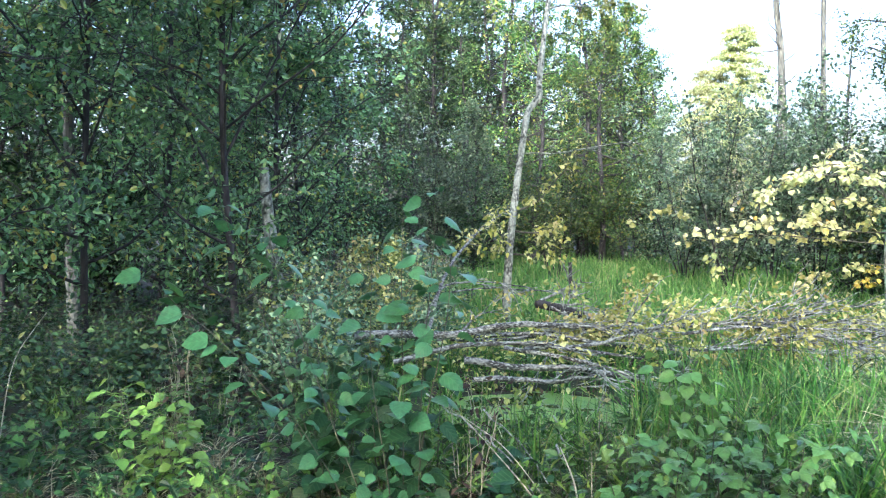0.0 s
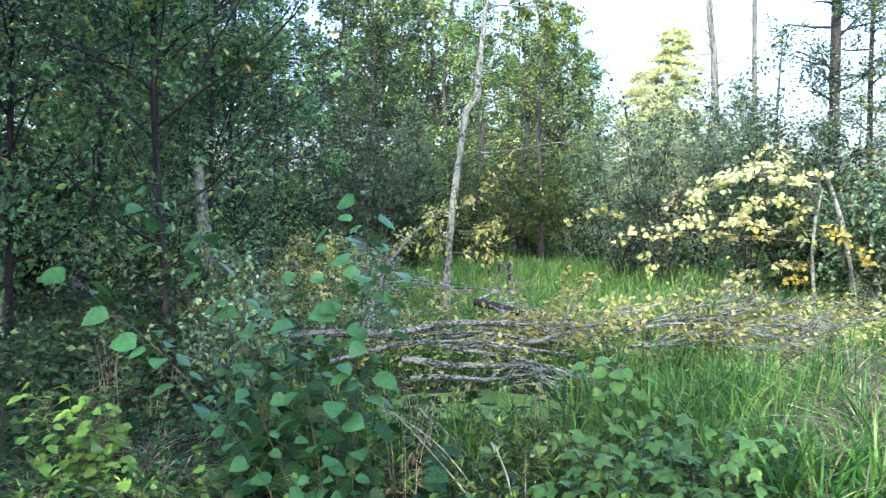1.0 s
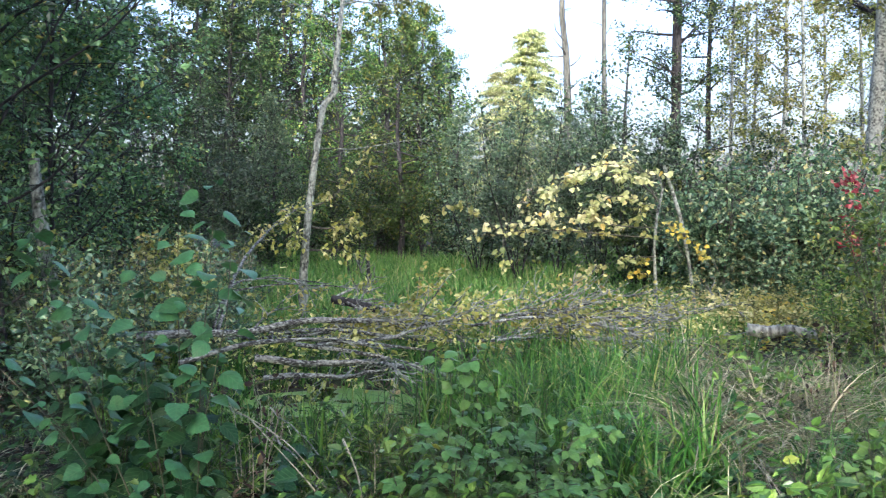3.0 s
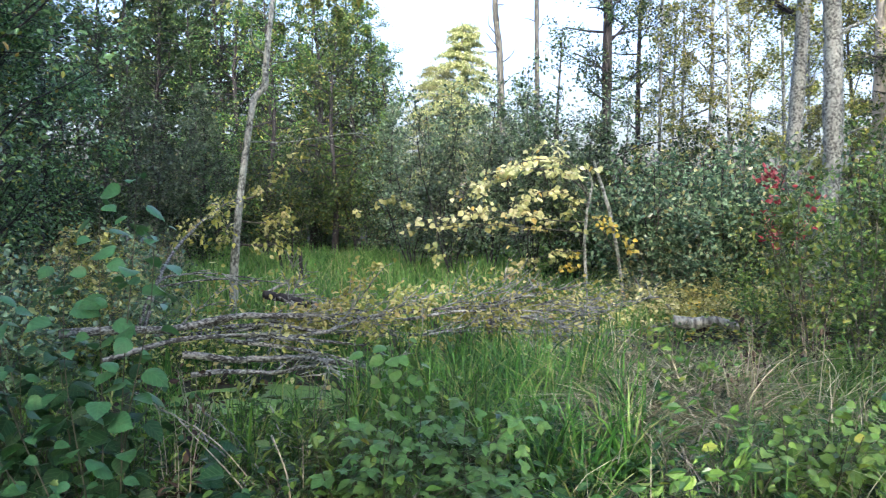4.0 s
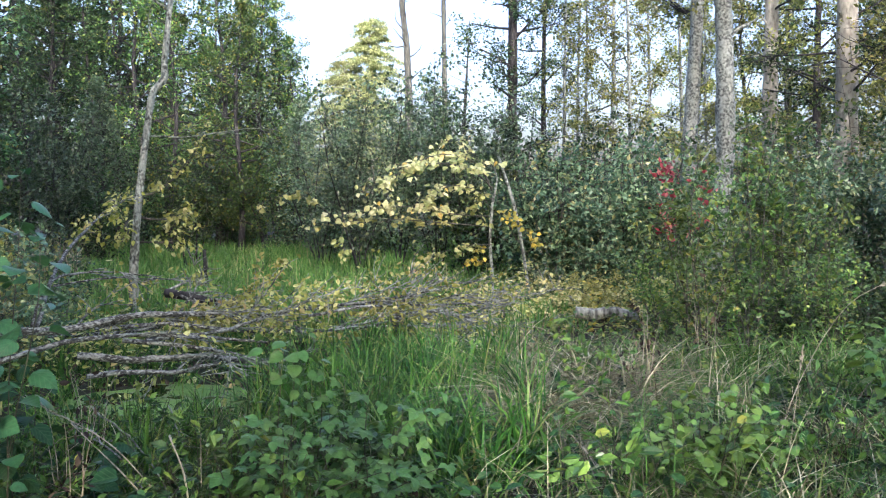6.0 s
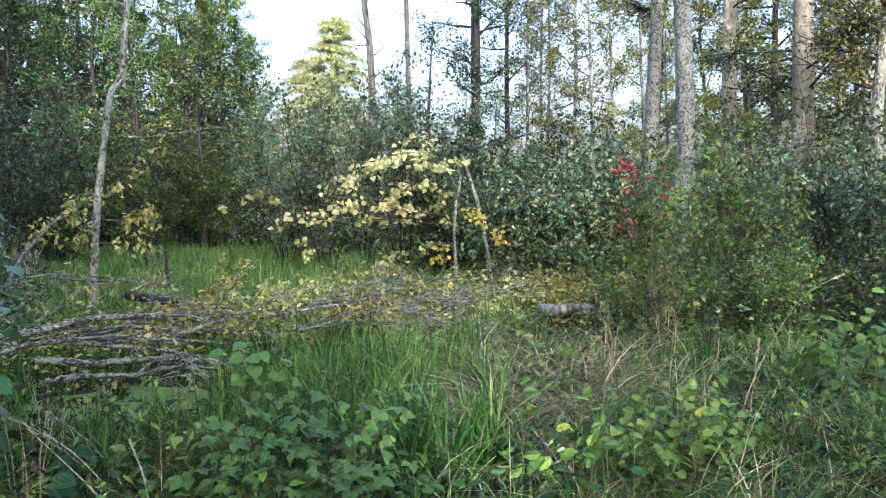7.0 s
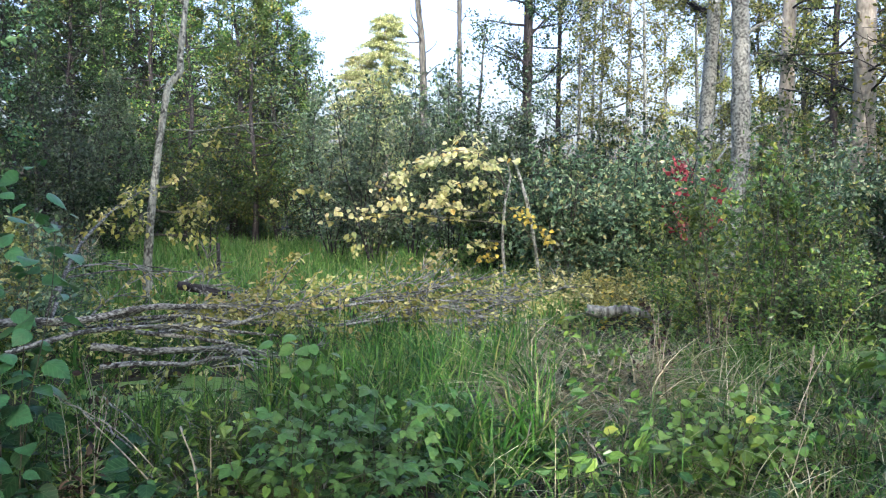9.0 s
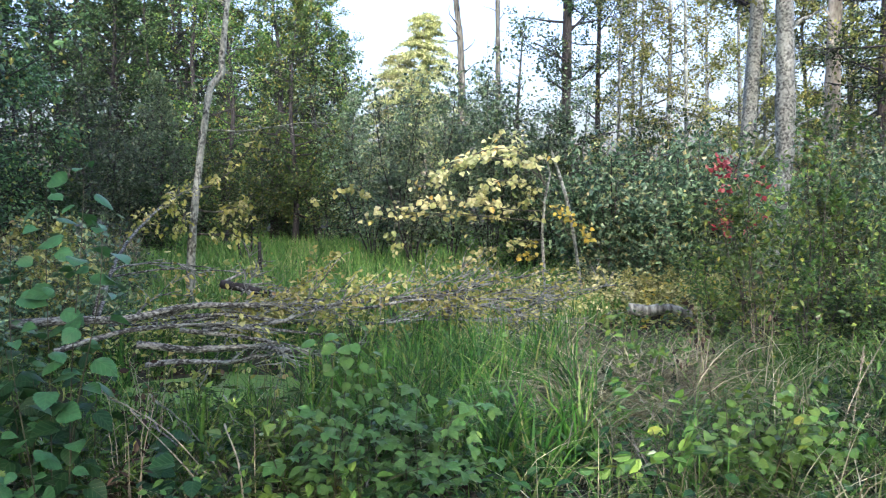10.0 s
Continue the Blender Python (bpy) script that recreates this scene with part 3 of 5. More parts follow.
put(MAPLES[0], [pol(-11, 30), pol(-16, 28), pol(-25, 27), pol(1.5, 36), pol(4.5, 36), (*pol(-0.8, 36), 0.9), (*pol(-3.6, 33), 0.58), (*pol(-6.2, 32), 0.6), (*pol(2.9, 31), 0.62), (*pol(-5.2, 25), 0.54), (*pol(-0.8, 24), 0.46), (*pol(-2.4, 28), 0.6), (*pol(0.6, 32), 0.8), (*pol(-7.6, 24), 0.56), (*pol(4.6, 32), 0.85), (*pol(6.4, 37), 0.8), (*pol(9.6, 38), 0.66), (*pol(12.4, 38), 0.66), (*pol(8.0, 34), 0.62), (*pol(11, 34), 0.6), (*pol(14.2, 38), 0.6)], seed=3)
put(MAPLES[1], [(*pol(8.2, 33), 0.85), (*pol(10.6, 36), 0.8), (*pol(6.2, 31), 0.95), (*pol(12.6, 33), 0.8), (*pol(14.2, 36), 0.8), (*pol(7.4, 26), 0.7)], seed=4)
put(MAPLES[2], [pol(-12, 25), (*pol(-16, 21), 0.8), (*pol(-25.5, 20), 0.9), pol(-20, 22), pol(-30, 19), pol(-7.8, 33)], seed=5)
put(MAPLES[3], [pol(10.5, 29), pol(13.2, 32), (*pol(15.2, 34), 0.82), (*pol(11.8, 27), 0.8)], seed=6)
put(MAPLES[5], [pol(44, 34), pol(50, 31), pol(55, 33), pol(59, 26), pol(47, 29), pol(52.5, 27), pol(41.5, 36)], seed=16)
put(MAPLES[4], [(*pol(3.4, 25), 0.62), (*pol(15.8, 30), 0.66), (*pol(18.9, 29), 0.56), (*pol(21.6, 30), 0.6), (*pol(24.3, 26), 0.62), (*pol(27.5, 30), 0.5)], seed=7)
larch = grow_conifer("larch_tree", 31, 10.0, 0.14, 0.55, 30, LEAF_NEEDLE, BARK_PALE, "sunlit yellow-green conifer standing behind the bushes")
put(larch, [pol(20.3, 41), (*pol(18.7, 44), 0.95)], seed=2)

# ---- slender forest at the right ----
ASPENS = [grow_tree("birch_tree", 41 + q, h, r, cf, 1.5, 32, 7, int(lv * 0.9), 0.09, bk, LEAF_BIRCH if q != 1 else LEAF_ALDER, lab, "tree", group="slender trees",
                    elev=25, top=0.3, scatter=0.1, wander=0.015, skew=1.2)
          for q, (h, r, cf, lv, bk, lab) in enumerate([(14, 0.10, 0.22, 6500, BARK_BIRCH, "slender birch with thin pale trunk and sparse leaves"),
                                                       (15, 0.13, 0.2, 7500, BARK_DARK, "slender dark-trunked alder with leafy side branches"),
                                                       (13, 0.07, 0.15, 8000, BARK_GREY, "slender young tree with yellow-green leaves")])]
put(ASPENS[0], [pol(36.0, 27), pol(38.5, 34), pol(45.5, 27), pol(52, 30), pol(34, 38)], seed=7)
put(ASPENS[1], [pol(29.7, 25), pol(31.8, 33), pol(48.5, 26), pol(56.5, 24)], seed=8)
put(ASPENS[2], [pol(34.3, 30), pol(37.2, 24), pol(40.5, 27), pol(42, 33), pol(46.8, 31), pol(54, 26), pol(49.8, 28), pol(33, 27), pol(57, 31)], seed=9)

# ---- unseen trees behind and beside the camera, added to close and shade the place ----
SHADE = grow_tree("maple_tree", 19, 13.5, 0.15, 0.1, 2.4, 26, 5, 2300, 0.36, BARK_DARK, LEAF_ALDER, "unseen tall green tree behind the camera, added for its shade", "tree", group="trees behind the path", scatter=0.2, top=0.3)
# The five tallest are scaled up to block sun from the far left trees.
put(SHADE, [(*pol(b, d), s) for b, d, s in ((172, 22, 1.0), (181, 20, 1.05), (188, 22, 1.1), (195, 20, 1.0), (201, 22, 1.1), (207, 20, 1.1), (214, 22, 1.0), (222, 20, 1.05), (232, 21, 1.0), (244, 20, 0.9), (260, 20, 0.8), (280, 18, 0.8),
                                            (163, 21, 1.0), (150, 21, 0.9), (134, 21, 0.9), (116, 20, 0.8), (96, 20, 0.8), (76, 20, 0.8), (294, 17, 0.7), (194, 27, 1.2), (205, 28, 1.2), (226, 25, 1.75), (231, 27, 1.8), (236, 25, 1.75), (241, 28, 1.8), (246, 26, 1.7))], seed=12)
DEEP = grow_tree("maple_tree", 20, 13.0, 0.16, 0.04, 2.8, 30, 6, 3000, 0.33, BARK_DARK, LEAF_ALDER, "dense dark green tree deep in the forest", "tree", group="trees deep in the forest", scatter=0.25, top=0.35)
put(DEEP, [(*pol(b, d), s) for b, d, s in ((-27, 42, 1.0), (-22, 46, 1.1), (-17.5, 42, 1.1), (-13, 46, 1.2), (-9.5, 42, 1.0), (-6, 44, 0.78), (-2.5, 43, 0.8), (2.6, 41, 1.0), (-0.6, 41, 0.95), (1, 46, 1.1), (4, 43, 1.0), (7.2, 45, 0.85), (9.8, 41, 0.7), (12.5, 42, 0.75), (14.6, 43, 0.68))], seed=14)

# ---- shrubs round the clearing ----
SHRUBS = [grow_shrub("shrub", 61 + q, h, sp, 8, 20, lv, ls, BARK_DARK, lm, lab, "shrub", shape=shp, group="shrubs round the clearing", scatter=0.1, stem_r=0.018, low=lo)
          for q, (h, sp, lv, ls, lm, shp, lo, lab) in enumerate([
              (4.6, 1.4, 3800, 0.094, LEAF_SALLOW, DIAMOND, 0.18, "tall grey-green willow shrub at the meadow edge"),
              (3.2, 1.4, 3700, 0.094, LEAF_ALDER, DIAMOND, 0.1, "dense dark green shrub"),
              (3.6, 1.2, 3200, 0.09, LEAF_MAPLE, DIAMOND, 0.25, "young tree with yellowing leaves"),
              (2.6, 1.3, 3600, 0.09, LEAF_WILLOW, DIAMOND, 0.1, "dense green bush with small leaves")])]
put(SHRUBS[0], [pol(0.8, 22), pol(19.5, 18), pol(22, 20), pol(24.6, 19), pol(17, 21), pol(26.5, 22), pol(28.5, 19)], seed=21)
put(SHRUBS[1], [pol(-2.6, 20.5), (*pol(-24, 15), 1.4), (*pol(-27, 16.5), 1.5), (*pol(-21, 16), 1.3), (*pol(-13.5, 16.5), 1.2), pol(3.2, 23), (*pol(5.5, 29), 1.15), (*pol(8, 29.5), 1.15), pol(-6, 21), (*pol(11, 29), 1.1), pol(31, 17), pol(33.5, 18), pol(36, 16.5), pol(38.5, 17.5), pol(21, 23), pol(27, 17), pol(-11, 20), pol(-15, 20), pol(-19, 19), pol(-23, 18.5), pol(-27, 19), pol(-31, 17), pol(-8, 24)], seed=22)
put(SHRUBS[2], [(*pol(13.6, 27), 1.0), (*pol(8.6, 21), 0.9), pol(44.5, 19), pol(48, 21), pol(51.5, 18.5), pol(55, 20)], seed=23)
put(SHRUBS[3], [(*pol(15, 27), 1.1), pol(18, 24), pol(34.5, 15), pol(31.8, 14.5), pol(37, 14), pol(39.5, 15), pol(46.5, 16), pol(50, 15), pol(53, 15.5), pol(56, 14), pol(42.5, 16.5), pol(58.5, 15), (*pol(12.5, 29.5), 1.2), (*pol(7, 28.5), 1.2)], seed=24)

# ---- dense thicket at the left ----
ALDERS = [grow_tree("alder_tree", 81 + q, h, r, 0.1, rc, 42, 10, lv, 0.074, BARK_DARK, LEAF_ALDER_LIT, lab, "tree", group="alders of the thicket", scatter=0.13, wander=0.04, elev=38, split=True, shape=(OVAL4, DIAMOND)[q])
          for q, (h, r, rc, lv, lab) in enumerate([(8.5, 0.04, 1.9, 10500, "young alder with dark stem and dense green leaves"),
                                                   (7.0, 0.034, 1.6, 9500, "slim alder with thin dark stem in the thicket")])]
put(ALDERS[0], [pol(-13, 8.6), pol(-17.5, 11), pol(-10, 12.5), pol(-22, 9.5), pol(-26, 12.5), pol(-31, 9)], seed=31)
put(ALDERS[1], [pol(-8.2, 14), pol(-14.8, 14.5), pol(-6.2, 17), pol(-24, 15.5), pol(-12, 18), pol(-18.5, 16)], seed=32)
# Unseen alders beside the camera, added only for the shade they cast.
put(grow_tree("alder_tree", 83, 8.5, 0.05, 0.2, 2.0, 30, 6, 2600, 0.19, BARK_DARK, LEAF_ALDER, "unseen young alder beside the camera, added for shade", "tree", group="alders of the thicket", scatter=0.15), [pol(-41, 5.2), pol(-56, 5.0), pol(-72, 6.5), pol(-95, 6), pol(-42, 7.5), pol(68, 8)], seed=36)
# Unseen overhanging crowns, added to darken the left foreground.
put(grow_tree("alder_tree", 84, 9.0, 0.09, 0.38, 2.3, 30, 7, 3000, 0.2, BARK_DARK, LEAF_ALDER_LIT, "unseen spreading alder beside the camera, added to shade the left side", "tree", group="alders of the thicket", scatter=0.2, elev=15, top=0.5), [(-4.2, 0.2), (-5.8, 3.0)], seed=37)
LOW = [grow_shrub("low_shrub", 91 + q, 1.25, 0.75, 8, 16, lv, ls, BARK_TWIG, lm, lab, "shrub", shape=shp, group="low shrubs", scatter=0.06, stem_r=0.007)
       for q, (lv, ls, lm, shp, lab) in enumerate([(1250, 0.062, LEAF_ALDER, OVAL4, "low dark green shrub of the undergrowth"),
                                                   (1400, 0.06, LEAF_WILLOW, DIAMOND, "low grey-green shrub of the undergrowth"),
                                                   (1200, 0.06, LEAF_WILT, OVAL4, "low shrub with yellowing leaves")])]
put(LOW[0], [(*pol(46.5, 9.4), 0.7), (*pol(50, 9.0), 0.6), (*pol(53, 9.2), 0.6), (*pol(56, 8.6), 0.7), (*pol(-16, 8.2), 0.75), (*pol(-20, 8.4), 0.7), pol(-10.5, 8.2), (*pol(-26, 9.5), 0.7), (*pol(-23.5, 7.8), 0.7), (*pol(-18.5, 9.2), 0.8), pol(-7.5, 9.4), pol(-5.5, 11), pol(-12, 10.4), pol(50, 11), pol(54, 10), pol(47, 12.5)], seed=33)
put(LOW[1], [pol(-4.2, 8.6), pol(-1.6, 9.4), pol(-9, 7.2), pol(52, 12.5), pol(57, 11), pol(44.6, 13), pol(0, 12), pol(-3, 13), pol(33, 13), (*pol(49, 10.4), 0.8), (*pol(55.5, 9.6), 0.7)], seed=34)
put(LOW[2], [pol(-6.5, 10), (*pol(-7.6, 8.6), 0.8), (*pol(-4.8, 9.2), 0.9), pol(-3.5, 12), (*pol(31.5, 13), 0.5), (*pol(33.5, 12), 0.4), (*pol(36, 13), 0.5), (*pol(37.2, 12), 0.45), (*pol(39.4, 11.5), 0.4), (*pol(34.5, 11.6), 0.5), pol(-8.4, 11.4)], seed=35)


# ---- the crooked tree, dead trunks and the trunks at the right ----
def bare_trunk(name, path, radii, bark, label, category, stubs=0, seed=1, stub_len=0.9, sides=10):
    """A standing trunk along a curve through the given points, with short side branches."""
    np.random.seed(seed)
    root = thing(name, (path[0][0], path[0][1], float(gz(path[0][0], path[0][1]))), label, category)
    o = np.array(root.location)
    pts = np.array(path, float) - [o[0], o[1], 0]
    pts[:, 2] -= o[2]
    s, q = np.linspace(0, 1, len(pts)), np.linspace(0, 1, 56)
    # smooth the corners a little
    c = np.stack([np.interp(q, s, pts[:, a]) for a in range(3)], -1)
    for _ in range(1):
        c[1:-1] = 0.25 * c[:-2] + 0.5 * c[1:-1] + 0.25 * c[2:]
    r = np.interp(q, s, radii) * (1 + 0.05 * np.random.randn(56))
    m = Mesh().tubes(c[None], r[None], sides)
    m.cap(c[-1], r[-1], c[-1] - c[-2], sides)
    part("trunk", m, bark, root, smooth=True)
    if stubs:
        u = 0.25 + 0.72 * np.random.rand(stubs)
        b, _ = along_paths(c[None], np.zeros(stubs, int), u)
        az = np.random.rand(stubs) * 6.283
        d = np.stack([np.cos(az), np.sin(az), 0.3 + 0.5 * np.random.rand(stubs)], -1)
        L = shoots(b, d, stub_len * (0.3 + np.random.rand(stubs)), 6, 0.22, 0.05)
        for k in range(stubs):
            part("branch", Mesh().tubes(L[k:k + 1], np.interp(u[k], s, radii) * 0.3 * np.linspace(1, 0.25, 6)[None], 5), bark, root, smooth=True)
    return root


crooked = bare_trunk("crooked_alder", [(1.0, 11.95, 0.0), (1.03, 11.96, 0.39), (1.04, 12.02, 0.82), (1.11, 12.06, 1.6), (1.22, 12.17, 2.39), (1.34, 12.32, 3.08), (1.38, 12.38, 3.25), (1.55, 12.42, 3.43), (1.55, 12.48, 3.63), (1.58, 12.52, 3.88), (1.66, 12.69, 4.4), (1.75, 12.9, 4.95), (1.99, 13.1, 6.31), (2.22, 13.21, 7.81)],
                     [0.083, 0.066, 0.06, 0.053, 0.05, 0.046, 0.047, 0.052, 0.048, 0.044, 0.039, 0.034, 0.025, 0.012], BARK_GREY, "slender crooked alder with grey bark and a kinked trunk", "tree", 0)
np.random.seed(5)


def add_branches(root, specs, bark, leaf_mat, leaf_count, leaf_size, shape=OVAL, r=0.018, scatter=0.05, hang=0.6):
    """Branches (start, direction, length, rise), in world metres, with twigs and leaves, as parts of root."""
    o = np.array(root.matrix_basis.translation)
    for start, d, ln, rise in specs:
        B = shoots(np.array([start]) - o, np.array([d]), [ln], 9, 0.17, rise)
        nt = max(5, int(ln * 9))
        tb, td = along_paths(B, np.zeros(nt, int), 0.25 + 0.75 * np.random.rand(nt))
        T = shoots(tb, td * 0.6 + 0.7 * rnd(nt) * [1, 1, 0.7], 0.35 * (0.4 + np.random.rand(nt)) * min(1.4, ln), 4, 0.2, -0.08)
        br = part("branch", Mesh().tubes(B, r * np.linspace(1, 0.2, 9)[None], 6), bark, root, smooth=True)
        part("twig_spray", Mesh().tubes(T, r * 0.25 * np.linspace(1, 0.5, 4)[None] * np.ones((nt, 1)), 3), bark, br, smooth=True)["kind"] = "stuff"
        if leaf_count:
            m = Mesh()
            set_leaves(m, shape, T, int(leaf_count * ln), leaf_size, scatter, hang=hang)
            part("foliage", m, leaf_mat, br)["kind"] = "stuff"


add_branches(crooked, [((1.18, 12.18, 1.83), (1, -0.1, 0.15), 1.15, 0.02), ((1.12, 12.06, 1.54), (1, 0.1, -0.2), 1.03, -0.02), ((1.09, 12.06, 1.2), (0.7, -0.4, 0.1), 0.69, -0.02),
                       ((1.12, 12.12, 1.48), (-0.6, -0.3, 0.2), 0.57, -0.05)], BARK_TWIG, LEAF_WILT, 110, 0.08)
add_branches(crooked, [((1.29, 12.35, 2.63), (1, 0.1, 0.05), 1.84, 0.0), ((1.58, 12.64, 3.9), (-0.7, 0, 0.5), 0.92, 0.05), ((1.56, 12.64, 3.55), (0.6, 0.2, -0.5), 0.69, 0.1)], BARK_GREY, LEAF_BIRCH, 0, 0.08, r=0.014)
add_branches(crooked, [((1.7, 12.81, 4.47), (-1, 0, 0.4), 1.38, 0.0), ((1.75, 12.87, 4.82), (1, 0.2, 0.25), 1.84, 0.0), ((1.93, 13.1, 5.74), (-1, 0.3, 0.6), 1.49, 0.0), ((2.04, 13.21, 6.54), (1, 0, 0.6), 1.38, 0.0)], BARK_GREY, LEAF_BIRCH, 130, 0.085, shape=DIAMOND, r=0.016)

bare_trunk("dead_tree", [(*pol(22.9, 28), 0), (*pol(22.8, 28), 5.5), (*pol(22.7, 28), 6.9), (*pol(22.4, 28), 8.2), (*pol(22.5, 28), 13)], [0.17, 0.12, 0.105, 0.095, 0.05], BARK_SNAG_SHADED, "tall bare dead trunk with broken branch stubs", "dead tree", 9, 3)
bare_trunk("dead_tree", [(*pol(25.3, 33), 0), (*pol(25.2, 33), 6.5), (*pol(25.1, 33), 15)], [0.14, 0.1, 0.05], BARK_SNAG_SHADED, "tall thin bare dead trunk", "dead tree", 8, 4)
bare_trunk("dead_tree", [(*pol(26.4, 36), 0), (*pol(26.5, 36), 5.5), (*pol(26.9, 36), 9.4)], [0.1, 0.07, 0.015], BARK_SNAG_SHADED, "thin dead tree with bare branches", "dead tree", 16, 5, 1.8)


def leafy_trunk(name, path, radii, bark, leaf_mat, label, seed, crown=7000, from_u=0.45, reach=1.8, leaf=0.1, limbs=26):
    root = bare_trunk(name, path, radii, bark, label, "tree", 5, seed, 0.7, 12)
    np.random.seed(seed + 100)
    o = np.array(root.location)
    P = np.array(path, float) - o
    u = from_u + (1 - from_u) * np.random.rand(limbs)
    b, _ = along_paths(P[None], np.zeros(limbs, int), u)
    az = np.random.rand(limbs) * 6.283
    L = shoots(b, np.stack([np.cos(az), np.sin(az), 0.1 + 0.5 * np.random.rand(limbs)], -1), reach * (0.5 + 0.7 * np.random.rand(limbs)), 6, 0.15, -0.02)
    nt = limbs * 12
    tb, td = along_paths(L, np.repeat(np.arange(limbs), 12), 0.2 + 0.8 * np.random.rand(nt))
    T = shoots(tb, td * 0.6 + 0.8 * rnd(nt) * [1, 1, 0.5], 0.3 + 0.5 * np.random.rand(nt), 4, 0.2, -0.05)
    branch_parts(root, "limb", L, 0.03 * np.linspace(1, 0.2, 6)[None] * np.ones((limbs, 1)), T, 0.006 * np.ones((nt, 4)), 12, BARK_DARK, True)
    m = Mesh()
    set_leaves(m, DIAMOND, T, int(crown * 1.15), leaf * 0.85, 0.12)
    part("crown", m, leaf_mat, root)["kind"] = "stuff"
    return root


leafy_trunk("alder_tree", [(*pol(29.4, 25), 0), (*pol(29.6, 25), 4), (*pol(29.8, 25), 14)], [0.17, 0.145, 0.09], BARK_DARK, LEAF_ALDER, "dark straight trunk with leafy side branches", 51, 8500, 0.22, 2.5, limbs=34)
leafy_trunk("birch_tree", [(*pol(40.3, 16.8), 0), (*pol(40.8, 16.8), 2.6), (*pol(41.3, 16.8), 5.3), (*pol(42, 16.8), 12)], [0.16, 0.135, 0.12, 0.05], BARK_BIRCH, LEAF_BIRCH, "leaning grey-white birch trunk", 52, 3500, 0.62, 1.6)
leafy_trunk("birch_tree", [(*pol(41.9, 14.3), 0), (*pol(43.0, 14.3), 2.4), (*pol(42.9, 14.3), 4.2), (*pol(42.7, 14.3), 5.2), (*pol(42.3, 14.3), 12)], [0.18, 0.145, 0.14, 0.13, 0.06], BARK_BIRCH, LEAF_BIRCH, "thick birch trunk with mottled grey-white bark", 53, 4500, 0.66, 1.6)
leafy_trunk("birch_tree", [(*pol(45.5, 21), 0), (*pol(45.7, 21), 5), (*pol(45.9, 21), 14)], [0.2, 0.165, 0.08], BARK_PALE, LEAF_BIRCH, "pale trunk behind the bushes", 54, 4500, 0.4, 1.7)
leafy_trunk("oak_tree", [(*pol(50.0, 18.5), 0), (*pol(49.95, 18.5), 4.5), (*pol(49.8, 18.5), 13)], [0.25, 0.2, 0.12], BARK_PALE, LEAF_ALDER, "straight smooth pale trunk in warm sunlight", 55, 4200, 0.4, 2.4)
leafy_trunk("aspen_tree", [(*pol(53.2, 16.5), 0), (*pol(53.4, 16.5), 1.2), (*pol(54.0, 16.5), 2.4), (*pol(54.0, 16.5), 3.2), (*pol(54.6, 16.5), 5.4), (*pol(55.5, 16.5), 10)], [0.13, 0.11, 0.1, 0.1, 0.085, 0.04], BARK_GREY, LEAF_BIRCH, "slim leaning grey trunk at the forest edge", 56, 4000, 0.6, 1.5)
leafy_trunk("aspen_tree", [(*pol(52.6, 21), 0), (*pol(53.3, 21), 2.5), (*pol(54.3, 21), 7.5), (*pol(54.8, 21), 12)], [0.15, 0.13, 0.1, 0.04], BARK_GREY, LEAF_BIRCH, "leaning dark-grey trunk among yellow-green leaves", 57, 5000, 0.5, 1.6)
bare_trunk("rotten_stump", [(-1.62, 8.9, 0.0), (-1.65, 8.95, 1.0), (-1.74, 8.95, 1.7), (-1.78, 8.94, 2.2)], [0.085, 0.07, 0.065, 0.05], BARK_GREY, "rotten broken trunk standing among the shrubs", "tree stump", 2, 8, 0.3)
bare_trunk("broken_post", [(-2.45, 21.9, 0.0), (-2.4, 21.9, 1.6), (-2.2, 21.95, 2.55)], [0.12, 0.1, 0.075], BARK_DEAD, "broken grey dead trunk leaning a little", "tree stump", 0, 9)
bare_trunk("tree_stump", [(2.55, 15.3, 0.0), (2.52, 15.3, 0.95)], [0.04, 0.03], BARK_DARK, "thin broken trunk in the meadow", "tree stump", 1, 10, 0.3)
bare_trunk("tree_stump", [(4.3, 8.7, 0.0), (4.31, 8.72, 0.42)], [0.055, 0.035], BARK_DEAD, "short broken stub in the grass", "tree stump", 0, 11)
bare_trunk("dead_tree", [(*pol(-22.2, 13), 0), (*pol(-22.3, 13), 2.6), (*pol(-22.8, 13), 6)], [0.09, 0.08, 0.04], BARK_SNAG_SHADED, "bare grey trunk inside the thicket", "dead tree", 10, 12, 1.4)


